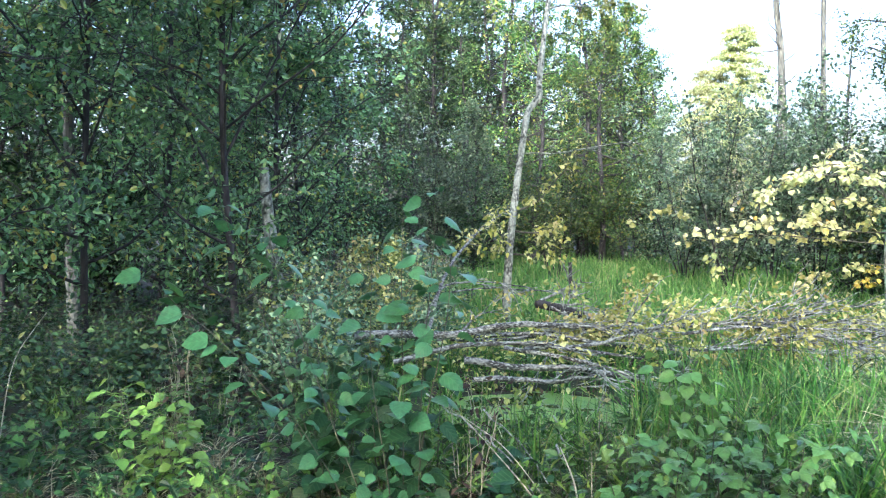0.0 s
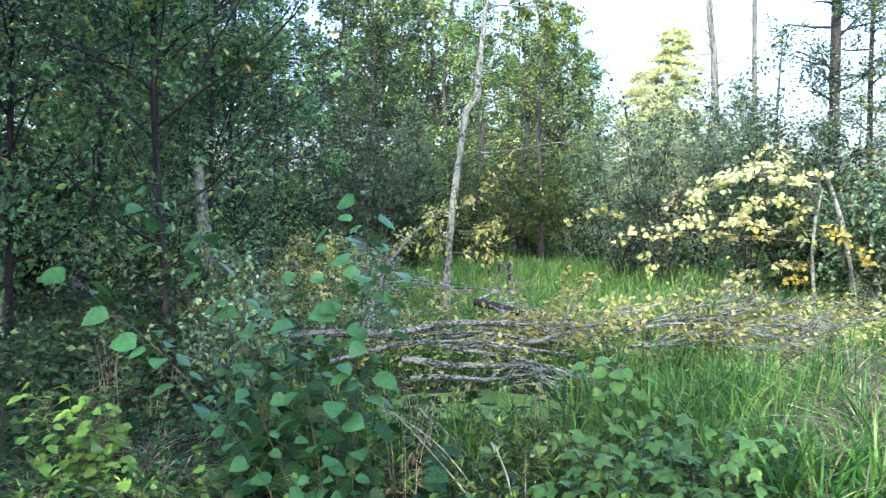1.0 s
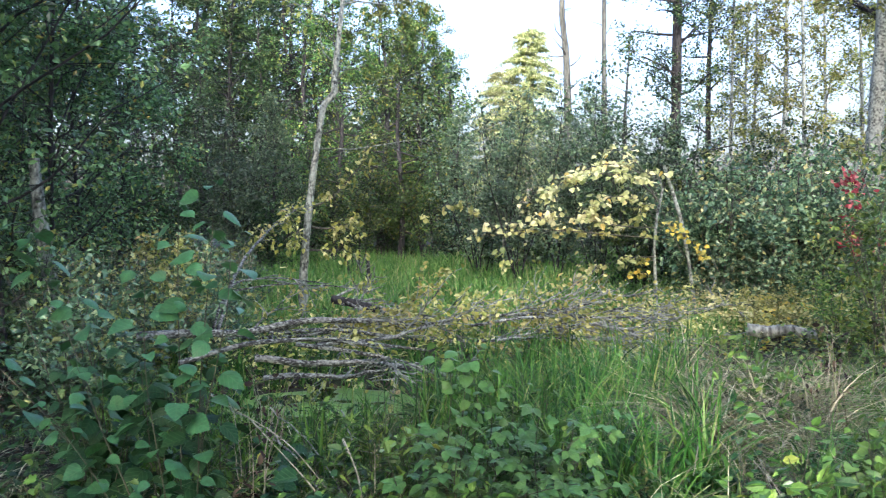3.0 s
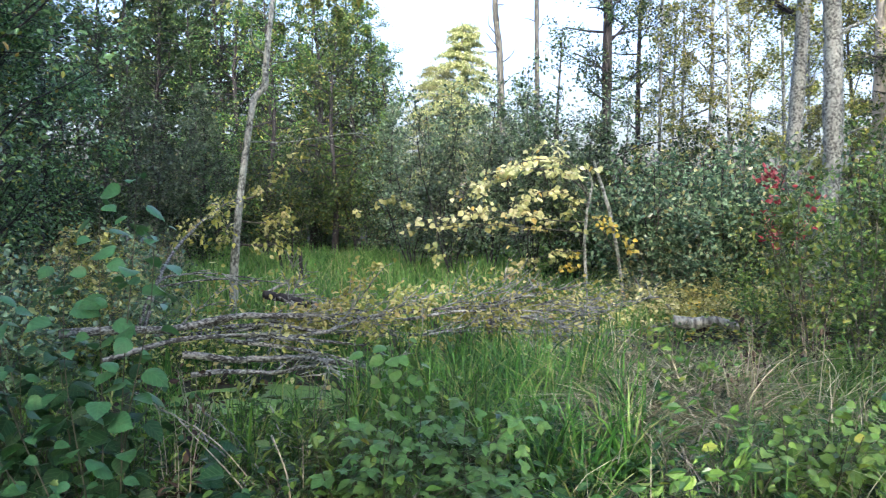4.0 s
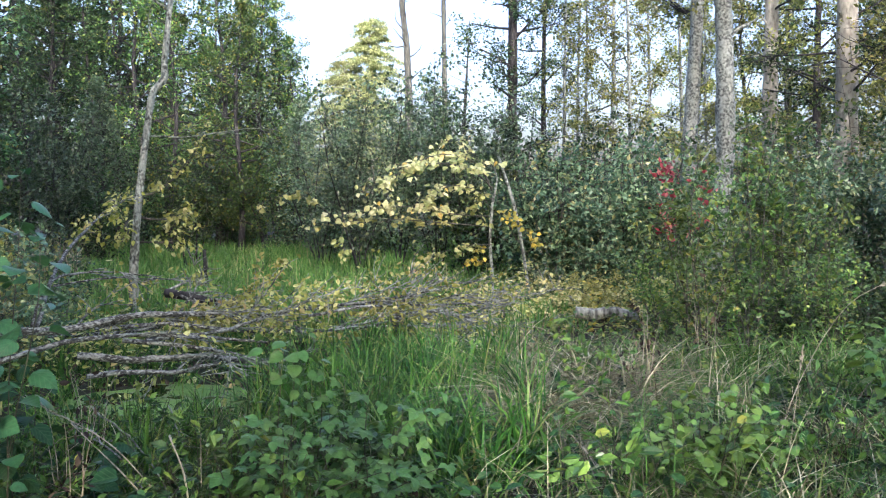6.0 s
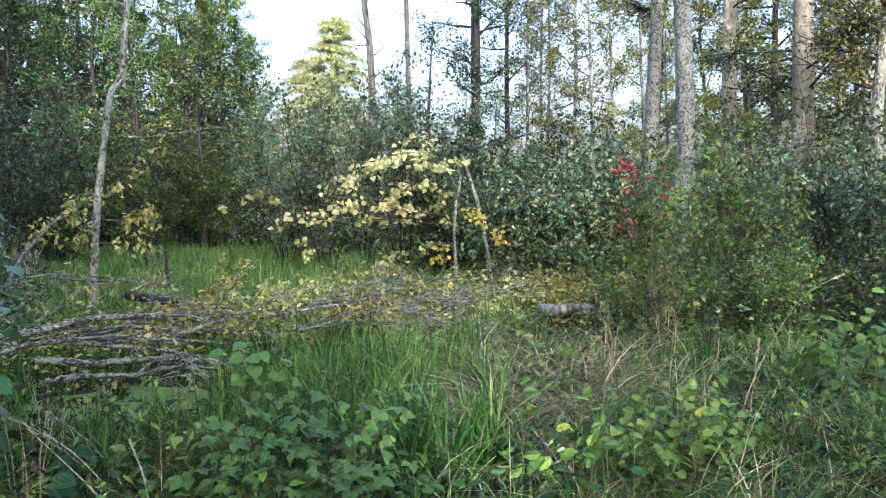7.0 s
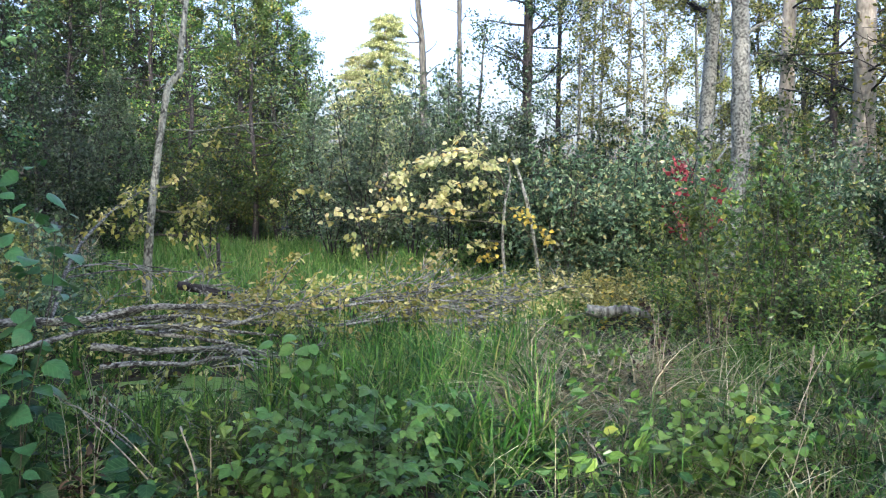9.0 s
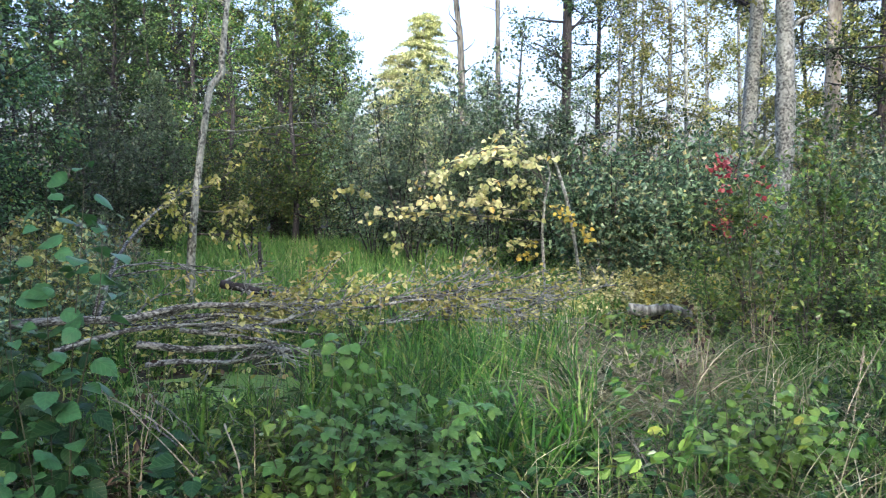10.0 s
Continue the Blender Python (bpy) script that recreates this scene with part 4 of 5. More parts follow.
# ---- fallen stems ----
def fallen(name, points, r0, r1, label, seed, branches=5, blen=1.0, leaves=0, bark=BARK_PILE, leaf_mat=LEAF_WILT, start_u=0.4):
    np.random.seed(seed)
    a = points[0]
    r0, r1 = r0 * 0.88, r1 * 0.88
    root = thing(name, a, label, "fallen tree", "fallen stems of the pile")
    q = np.linspace(0, 1, 18)
    p = np.array(points, float) - np.array(a)
    s = np.concatenate([[0], np.cumsum(np.linalg.norm(np.diff(p, axis=0), axis=1))])
    c = np.stack([np.interp(q * s[-1], s, p[:, k]) for k in range(3)], -1)
    for _ in range(2):
        c[1:-1] = 0.25 * c[:-2] + 0.5 * c[1:-1] + 0.25 * c[2:]
    c[:, 2] += 0.015 * np.sin(q * 9 + seed * 1.7)
    c[1:-1] += 0.003 * np.random.randn(16, 3)
    r = np.interp(q, [0, 1], [r0, r1]) * (1 + 0.03 * np.random.randn(18))
    part("trunk", Mesh().tubes(c[None], r[None], 9).cap(c[0], r[0], c[0] - c[1]), bark, root, smooth=True)
    if branches:
        u = start_u + (0.97 - start_u) * np.random.rand(branches)
        bb, dd = along_paths(c[None], np.zeros(branches, int), u)
        B = shoots(bb, dd * 1.0 + 0.45 * rnd(branches) * [1, 1, 0.35] + [0, 0, 0.0], blen * (0.4 + 0.8 * np.random.rand(branches)), 8, 0.13, -0.02)
        B[:, :, 2] = np.maximum(B[:, :, 2], 0.1 - a[2])
        nt = branches * 7
        tb, td = along_paths(B, np.repeat(np.arange(branches), 7), 0.2 + 0.8 * np.random.rand(nt))
        T = shoots(tb, td + 0.5 * rnd(nt) * [1, 1, 0.4], blen * 0.4 * (0.3 + np.random.rand(nt)), 5, 0.15, 0.0)
        T[:, :, 2] = np.maximum(T[:, :, 2], 0.06 - a[2])
        branch_parts(root, "branch", B, np.interp(u, [0, 1], [r0, r1])[:, None] * 0.45 * np.linspace(1, 0.2, 8)[None], T, 0.0072 * np.linspace(1, 0.45, 5)[None] * np.ones((nt, 1)), 7, BARK_DEAD, True, sprays=True)
        if leaves:
            m = Mesh()
            set_leaves(m, OVAL4, T, int(leaves * 3.4), 0.066, 0.05, hang=0.7, up_bias=0.6)
            part("foliage", m, leaf_mat, root)["kind"] = "stuff"
    return root


fallen("fallen_birch", [(-0.80, 7.90, 0.60), (-0.33, 8.00, 0.63), (0.20, 8.05, 0.60), (0.52, 8.10, 0.66), (0.87, 8.15, 0.67), (1.30, 8.20, 0.66)], 0.046, 0.028, "thick dark fallen stem with grey lichen", 1, 3, 0.7, 30)
fallen("fallen_birch", [(0.37, 8.10, 0.61), (0.68, 8.20, 0.68), (1.05, 8.30, 0.64), (1.66, 8.40, 0.64)], 0.026, 0.014, "grey fallen stem lying on a thicker one", 2, 5, 1.0, 70)
fallen("fallen_birch", [(-0.42, 6.90, 0.54), (0.01, 7.00, 0.62), (0.44, 7.10, 0.64), (0.84, 7.20, 0.63), (1.23, 7.30, 0.55), (1.67, 7.30, 0.46)], 0.026, 0.012, "long pale fallen stem bowed over the pile", 3, 2, 0.5, 6)
fallen("fallen_birch", [(0.71, 7.60, 0.52), (1.16, 7.70, 0.52), (1.53, 7.80, 0.58), (1.90, 8.00, 0.63), (2.24, 8.20, 0.64)], 0.024, 0.012, "grey fallen stem rising through the pile", 4, 5, 0.8, 50)
fallen("fallen_birch", [(0.16, 7.20, 0.48), (0.53, 7.20, 0.45), (0.94, 7.25, 0.41), (1.38, 7.30, 0.35), (1.72, 7.30, 0.32)], 0.036, 0.028, "mottled pale fallen stem low in the pile", 5, 2, 0.4)
fallen("fallen_birch", [(0.50, 7.30, 0.59), (0.80, 7.25, 0.55), (1.10, 7.10, 0.48), (1.45, 7.00, 0.40), (1.81, 6.90, 0.32), (2.10, 6.80, 0.24)], 0.024, 0.01, "thin fallen stem sloping down to the sedge", 6, 4, 0.5, 8)
fallen("fallen_birch", [(0.21, 6.90, 0.39), (0.59, 6.95, 0.36), (0.95, 7.00, 0.36), (1.29, 7.10, 0.35)], 0.026, 0.018, "mottled fallen stem just above the water", 7, 2, 0.3)
fallen("fallen_birch", [(0.88, 8.20, 0.58), (1.40, 8.20, 0.49), (1.96, 8.25, 0.44), (2.56, 8.30, 0.39), (3.15, 8.40, 0.45), (3.58, 8.50, 0.50)], 0.024, 0.009, "long fallen stem with branched tip", 8, 9, 0.9, 150)
fallen("fallen_birch", [(1.59, 8.60, 0.57), (2.32, 8.70, 0.58), (2.72, 8.80, 0.59), (3.28, 8.90, 0.57), (3.80, 9.00, 0.66), (4.24, 9.10, 0.73)], 0.026, 0.008, "fallen stem with many fine bare twigs", 9, 14, 1.1, 70)
fallen("fallen_birch", [(2.38, 8.50, 0.55), (2.91, 8.60, 0.59), (3.40, 8.70, 0.54), (3.92, 8.80, 0.55), (4.89, 9.00, 0.51)], 0.02, 0.006, "thin fallen stem with twiggy crown", 10, 14, 0.9, 40)
fallen("fallen_birch", [(2.77, 8.20, 0.41), (3.24, 8.30, 0.48), (3.60, 8.40, 0.53), (4.12, 8.50, 0.42), (4.56, 8.60, 0.32)], 0.017, 0.006, "fallen top with fine pale twigs", 13, 14, 0.8, 25)
fallen("fallen_birch", [(2.44, 8.10, 0.41), (3.07, 8.20, 0.44), (3.69, 8.30, 0.37), (4.28, 8.40, 0.28)], 0.015, 0.006, "thin fallen top lying at the edge of the sedge", 19, 8, 0.7, 30)
fallen("fallen_birch", [(3.09, 8.40, 0.53), (3.54, 8.40, 0.40), (4.07, 8.40, 0.32), (4.54, 8.50, 0.27)], 0.012, 0.005, "fine fallen twigs sinking into the grass", 20, 9, 0.7, 30)
fallen("fallen_birch", [(0.4, 9.2, 0.45), (2.6, 9.5, 0.5), (5.0, 10.0, 0.5)], 0.03, 0.012, "fallen stem behind the pile with yellow leaves", 21, 14, 1.4, 560)
fallen("fallen_birch", [(-0.9, 8.9, 0.4), (0.4, 9.1, 0.42), (1.6, 9.4, 0.4)], 0.03, 0.012, "fallen stem under wilting yellow leaves", 22, 12, 1.1, 520)
fallen("fallen_branch", [(5.28, 9.20, 0.48), (5.66, 9.30, 0.53), (6.01, 9.40, 0.58)], 0.01, 0.005, "thin pale branch above the yellow undergrowth", 23, 4, 0.4)
fallen("fallen_branch", [(1.05, 8.50, 0.55), (1.23, 8.60, 0.75), (1.36, 8.70, 0.97), (1.40, 8.70, 1.06)], 0.016, 0.006, "upright dead twig in the pile", 14, 4, 0.4, 10)
fallen("fallen_branch", [(-0.16, 8.30, 0.6), (-0.07, 8.50, 0.89), (0.02, 8.70, 1.01), (0.14, 8.90, 1.03), (0.54, 9.00, 1.01), (0.99, 9.10, 0.96)], 0.017, 0.007, "thin bare branch arching over the pile", 12, 3, 0.5, 8)
fallen("fallen_branch", [(-0.12, 8.30, 0.6), (0.04, 9.00, 1.04), (0.26, 9.80, 1.32), (0.62, 10.80, 1.62), (1.08, 11.80, 1.81)], 0.024, 0.01, "thin leafy branch leaning up to the crooked trunk", 11, 5, 0.45, 60)
fallen("fallen_branch", [(0.03, 8.80, 0.93), (0.59, 8.90, 0.96), (1.09, 9.00, 0.95), (1.63, 9.10, 0.81)], 0.011, 0.005, "thin bare branch lying across the pile", 18, 3, 0.4, 8)
fallen("fallen_branch", [(1.45, 7.00, 0.43), (1.81, 6.90, 0.35), (2.07, 6.80, 0.25)], 0.011, 0.006, "pale broken twig sloping into the sedge", 24, 3, 0.3)
fallen("fallen_branch", [(2.18, 7.30, 0.2), (2.59, 7.40, 0.15), (3.09, 7.50, 0.12)], 0.01, 0.006, "pale twig lying in the sedge", 25, 3, 0.3)
fallen("fallen_log", [(1.35, 11.3, 0.58), (1.9, 10.9, 0.48), (2.5, 10.5, 0.36)], 0.065, 0.05, "dark rotten log with broken roots behind the pile", 15, 30, 0.6, 0, BARK_DARK, start_u=0.0)
fallen("fallen_log", [(5.68, 8.6, 0.36), (5.95, 8.45, 0.37), (6.3, 8.2, 0.34)], 0.08, 0.07, "weathered grey log lying in the grass", 16, 0, 0, 0, BARK_DEAD)

# ---- bent sapling with yellow leaves ----
sapling = bare_trunk("yellow_sapling", [(5.82, 10.9, 0.0), (5.80, 10.90, 0.69), (5.77, 10.90, 1.19), (5.81, 10.90, 1.67), (5.90, 10.90, 2.03), (5.81, 10.90, 2.31)], [0.026, 0.024, 0.022, 0.019, 0.015, 0.01], BARK_BIRCH, "bent young tree with broad pale yellow leaves", "tree", 0, 21)


def arching(root, points, r, bark, leaf_mat, twigs, leaves, size, reach=0.4, flat=0.15, start=0.2):
    """A branch along a curve, with level sprays of leaves."""
    leaves = int(leaves * 1.95)
    o = np.array(root.matrix_basis.translation)
    p = np.array(points, float) - o
    q, s = np.linspace(0, 1, 12), np.linspace(0, 1, len(p))
    B = np.stack([np.interp(q, s, p[:, a]) for a in range(3)], -1)
    for _ in range(3):
        B[1:-1] = 0.25 * B[:-2] + 0.5 * B[1:-1] + 0.25 * B[2:]
    B = B[None]
    tb, td = along_paths(B, np.zeros(twigs, int), start + (1 - start) * np.random.rand(twigs))
    T = shoots(tb, td * 0.7 + 0.8 * rnd(twigs) * [1, 1, flat], reach * (0.4 + 0.8 * np.random.rand(twigs)), 5, 0.12, -0.06)
    br = part("branch", Mesh().tubes(B, r * np.linspace(1, 0.25, 12)[None], 6), bark, root, smooth=True)
    part("twig_spray", Mesh().tubes(T, 0.003 * np.ones((twigs, 5)), 3), bark, br, smooth=True)["kind"] = "stuff"
    m = Mesh()
    which = np.random.randint(0, twigs, leaves)
    pos, dd = along_paths(T, which, np.random.rand(leaves))
    m.leaves(BROAD, pos + 0.03 * rnd(leaves), dd * 0.4 + rnd(leaves) * [0.8, 0.8, 0.35] + [0, 0, -0.35], rnd(leaves) * 0.5 + [0, -0.45, 0.9], 0.68 * size * (0.55 + 0.6 * np.random.rand(leaves)))
    part("foliage", m, leaf_mat, br)["kind"] = "stuff"


np.random.seed(23)
for points, r, mat, twigs, count, size, reach in (
        ([(5.81, 10.90, 1.87), (5.63, 10.90, 2.30), (5.10, 10.90, 2.43), (4.58, 10.80, 2.28), (4.05, 10.70, 1.92)], 0.013, LEAF_GOLD, 20, 120, 0.13, 0.36),
        ([(5.81, 10.90, 1.91), (5.53, 10.80, 2.14), (4.96, 10.70, 2.28), (4.33, 10.60, 2.18), (4.01, 10.50, 1.95)], 0.012, LEAF_GOLD, 18, 105, 0.13, 0.34),
        ([(5.67, 10.90, 2.22), (5.37, 11.00, 2.58), (4.93, 11.00, 2.57)], 0.007, LEAF_GOLD, 7, 26, 0.12, 0.25),
        ([(5.81, 10.90, 1.75), (5.22, 10.70, 1.97), (4.83, 10.60, 1.89), (4.66, 10.60, 1.70)], 0.01, LEAF_GOLD, 12, 56, 0.13, 0.3),
        ([(5.81, 10.90, 1.51), (5.22, 10.70, 1.51), (4.58, 10.60, 1.62), (4.05, 10.50, 1.70), (3.25, 10.40, 1.52)], 0.011, LEAF_GOLD, 18, 84, 0.125, 0.3),
        ([(5.81, 10.90, 1.35), (4.92, 10.60, 1.43), (4.21, 10.50, 1.48), (3.74, 10.50, 1.51), (3.17, 10.40, 1.41)], 0.01, LEAF_PALE, 14, 52, 0.12, 0.3),
        ([(5.81, 10.90, 1.43), (5.94, 10.80, 1.59), (6.11, 10.70, 1.47), (6.33, 10.60, 1.11)], 0.008, LEAF_AMBER, 10, 44, 0.11, 0.24),
        ([(5.81, 10.90, 1.10), (5.31, 10.70, 1.12), (4.83, 10.60, 1.02), (4.58, 10.60, 0.87)], 0.008, LEAF_PALE, 12, 44, 0.12, 0.28),
        ([(5.81, 10.90, 1.05), (5.54, 10.80, 1.05), (5.40, 10.70, 0.9)], 0.006, LEAF_AMBER, 8, 30, 0.1, 0.24),
        ([(5.81, 10.90, 1.59), (5.53, 10.80, 1.90), (5.44, 10.70, 1.66), (5.53, 10.70, 1.51)], 0.008, LEAF_PALE, 9, 34, 0.12, 0.22),
        ([(3.31, 10.40, 1.48), (3.01, 10.55, 1.80), (2.72, 10.55, 1.84), (2.33, 10.50, 1.67)], 0.006, LEAF_PALE, 7, 24, 0.11, 0.2),
        ([(3.43, 10.42, 1.48), (3.36, 10.40, 1.16), (3.47, 10.40, 1.05)], 0.005, LEAF_PALE, 5, 14, 0.11, 0.16)):
    arching(sapling, points, r, BARK_TWIG, mat, twigs, count, size, reach)
bare_trunk("leaning_dead_tree", [(6.42, 10.8, 0.0), (6.24, 10.8, 1.1), (6.12, 10.80, 1.65), (6.00, 10.80, 1.99), (5.86, 10.80, 2.36)], [0.022, 0.024, 0.026, 0.024, 0.018], BARK_BIRCH, "broken pale stem leaning against the sapling", "dead tree", 0, 22)

# ---- low plants near the camera ----
def leafy_stem(root, base, direction, length, count, size, shape, leaf_mat, stem_mat, r=0.006, rise=0.03, droop=0.5, start=0.2, wander=0.06, petiole=0.08, lean=0.42, path=None):
    """One stem with leaves on stalks, alternating round it; each leaf is a part."""
    o = np.array(root.location)
    if path is None:
        S = shoots(np.array([base]) - o, np.array([direction]), [length], 12, wander, rise)
    else:
        p = np.array(path, float) - o
        S = np.stack([np.interp(np.linspace(0, 1, 12), np.linspace(0, 1, len(p)), p[:, a]) for a in range(3)], -1)[None]
        S[:, 1:-1] = 0.25 * S[:, :-2] + 0.5 * S[:, 1:-1] + 0.25 * S[:, 2:]
    stem = Mesh().tubes(S, r * np.linspace(1, 0.35, 12)[None], 6)
    u = start + (1 - start) * (np.arange(count) + 0.6) / count
    p, d = along_paths(S, np.zeros(count, int), u)
    az = np.arange(count) * 2.4 + np.random.rand(count)
    out = np.stack([np.cos(az), np.sin(az), 0.45 + 0 * az], -1)
    K = shoots(p, out, petiole * (0.6 + 0.8 * np.random.rand(count)), 4, 0.1, -0.05)
    sp = part("stem", stem, stem_mat, root, smooth=True)
    for q in range(count):
        al = np.array([[out[q, 0], out[q, 1], -droop * random.random() + 0.08]])
        up = np.array([[0.42 * random.gauss(0, 1), 0.42 * random.gauss(0, 1) - lean, 1.0]])
        s = size * (0.5 + 0.7 * random.random()) * (1.0 if u[q] < 0.93 else 0.75)
        form = random.choice((HEART, HEART_FOLDED, HEART_DROOPING)) if shape is HEART else shape
        part("leaf", Mesh().leaves(form, K[q, -1:], al, up, [s]).tubes(K[q:q + 1], 0.0015 * np.ones((1, 4)), 3), leaf_mat, sp, smooth=True)
    return sp


def herb(name, at, label, category, seed):
    """An empty plant on the ground; its stems are added to it."""
    random.seed(seed); np.random.seed(seed)
    root = thing(name, (at[0], at[1], float(gz(*at))), label, category)
    return root


random.seed(4); np.random.seed(4)
lime = herb("linden_sapling", (-0.25, 4.05), "young sapling with large heart-shaped green leaves", "sapling", 41)
for path, count, size, start in (
        ([(-0.24, 4.05, 0.05), (-0.24, 4.07, 0.37), (-0.22, 4.17, 0.96), (-0.17, 4.17, 1.39), (-0.15, 4.17, 1.78)], 30, 0.1, 0.1),
        ([(-0.31, 4.05, 0.05), (-0.31, 4.07, 0.37), (-0.31, 4.17, 0.80), (-0.32, 4.22, 1.28), (-0.31, 4.22, 1.69)], 30, 0.105, 0.1),
        ([(-0.24, 4.05, 0.05), (-0.24, 4.07, 0.55), (-0.15, 4.07, 0.95), (-0.09, 4.11, 1.23), (-0.08, 4.16, 1.55)], 14, 0.1, 0.35),
        ([(-0.34, 4.0, 0.05), (-0.37, 3.97, 0.40), (-0.42, 4.06, 0.66), (-0.47, 4.16, 0.96), (-0.46, 4.26, 1.44)], 22, 0.105, 0.12),
        ([(-0.44, 4.0, 0.05), (-0.50, 3.96, 0.40), (-0.61, 4.05, 0.61), (-0.69, 4.14, 0.81), (-0.76, 4.24, 0.95)], 17, 0.1, 0.2),
        ([(-0.5, 4.0, 0.05), (-0.60, 3.95, 0.43), (-0.71, 4.04, 0.57), (-0.82, 4.13, 0.70), (-0.92, 4.22, 0.82)], 17, 0.085, 0.2)):
    leafy_stem(lime, None, None, None, count, size, HEART, LEAF_BROAD, STEM_GREEN, 0.0045, lean=0.35, start=start, droop=0.45, path=path)
skirt = herb("linden_sapling", (-0.35, 4.3), "low sapling shoots, leaves coloured dark for shade", "sapling", 44)
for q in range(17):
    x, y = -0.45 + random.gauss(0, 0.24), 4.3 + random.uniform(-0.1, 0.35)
    leafy_stem(skirt, (x, y, float(gz(x, y))), (random.gauss(-0.05, 0.15), random.gauss(0, 0.1), 1), random.uniform(0.4, 0.9), 13, 0.11, HEART, LEAF_SHADED, STEM_GREEN, 0.005, lean=0.3, droop=0.8)
arch = herb("linden_sapling", (-0.7, 4.4), "arching sapling shoots with a few large green leaves", "sapling", 42)
for path, count, size, start in (
        ([(-0.72, 4.42, 0.05), (-0.75, 4.44, 0.46), (-1.02, 4.70, 0.70), (-1.32, 4.85, 0.99), (-1.58, 4.89, 1.17), (-1.71, 4.85, 1.33)], 10, 0.15, 0.5),
        ([(-0.72, 4.42, 0.05), (-0.75, 4.44, 0.46), (-0.98, 4.81, 0.83), (-1.16, 4.99, 1.22), (-1.28, 4.96, 1.54), (-1.35, 4.95, 1.78)], 7, 0.14, 0.7),
        ([(-0.66, 4.42, 0.05), (-0.64, 4.45, 0.46), (-0.79, 4.74, 0.81), (-0.95, 4.92, 1.16), (-1.05, 5.00, 1.38), (-1.08, 5.00, 1.59)], 10, 0.115, 0.5),
        ([(-0.78, 4.42, 0.05), (-0.81, 4.43, 0.41), (-1.01, 4.61, 0.60), (-1.19, 4.78, 0.81), (-1.32, 4.85, 0.95)], 10, 0.11, 0.4),
        ([(-0.66, 4.42, 0.05), (-0.64, 4.45, 0.46), (-0.72, 4.64, 0.77), (-0.80, 4.84, 0.98), (-0.85, 4.93, 1.20)], 11, 0.1, 0.3)):
    leafy_stem(arch, None, None, None, count, size, HEART, LEAF_BROAD, STEM_GREEN, 0.0045, start=start, lean=0.45, droop=0.5, path=path)
pale_herb = herb("nettle_clump", (-1.62, 4.55), "light green leafy herb growing in dry grass", "plant", 43)
for q in range(14):
    x, y = -1.58 + random.gauss(0, 0.11), 4.45 + random.uniform(-0.12, 0.15)
    leafy_stem(pale_herb, (x, y, float(gz(x, y))), (random.uniform(-0.15, 0.15), random.uniform(-0.2, 0.1), 1), random.uniform(0.4, 0.72), 14, 0.075, TOOTHED, LEAF_LIME, STEM_GREEN, 0.004)



def bramble(at, label, n, height, size, leaf_mat, seed, spread=0.4, count=9, shape=LOBED, name="bramble"):
    root = herb(name, at, label, "bramble", seed)
    n, count = int(n * 1.1), count + 2
    for q in range(n):
        x, y = at[0] + random.gauss(0, spread * 0.4), at[1] + random.gauss(0, spread * 0.3)
        leafy_stem(root, (x, y, float(gz(x, y))), (random.gauss(0, 0.4), random.gauss(-0.1, 0.3), 1), height * random.uniform(0.6, 1.1), count, size, shape, leaf_mat, STEM_GREEN, 0.004, -0.03, wander=0.1, start=0.25)
    return root


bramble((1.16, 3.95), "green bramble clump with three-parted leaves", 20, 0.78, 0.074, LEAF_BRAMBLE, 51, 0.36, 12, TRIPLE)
vine = herb("hop_vine", (1.03, 4.12), "climbing vine column with broad green leaves", "vine", 52)
for dx, dy, top in ((0.0, 0.0, 1.0), (-0.06, 0.03, 0.96), (0.07, 0.02, 0.85), (0.13, -0.03, 0.78)):
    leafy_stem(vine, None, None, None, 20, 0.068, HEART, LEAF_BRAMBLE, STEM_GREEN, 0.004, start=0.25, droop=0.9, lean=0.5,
               path=[(1.03 + 0.5 * dx, 4.12 + dy, 0.05), (1.0 + dx, 4.1 + dy, 0.5 * top), (1.03 + dx, 4.1 + dy, 0.8 * top), (1.0 + dx, 4.08 + dy, top)])
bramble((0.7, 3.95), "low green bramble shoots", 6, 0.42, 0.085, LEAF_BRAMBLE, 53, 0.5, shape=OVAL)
bramble((3.0, 3.35), "light green shoots with some yellow leaves", 24, 0.56, 0.066, LEAF_LIME, 54, 0.4, 14, HEART)
bramble((-0.85, 3.95), "low pale green nettle-like shoots", 8, 0.34, 0.07, LEAF_LIME, 55, 0.5)
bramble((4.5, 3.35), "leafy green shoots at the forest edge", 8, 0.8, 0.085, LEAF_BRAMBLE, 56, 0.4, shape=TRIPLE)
bramble((5.2, 4.0), "tall leafy green shoots with broad leaves", 8, 0.95, 0.1, LEAF_LIME, 57, 0.4, shape=HEART)
bramble((0.1, 4.2), "low leaves at the sapling's foot, coloured dark for shade", 5, 0.45, 0.1, LEAF_SHADED, 59, 0.5, shape=HEART)
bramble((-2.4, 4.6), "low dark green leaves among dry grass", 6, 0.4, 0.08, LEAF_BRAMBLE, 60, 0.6)

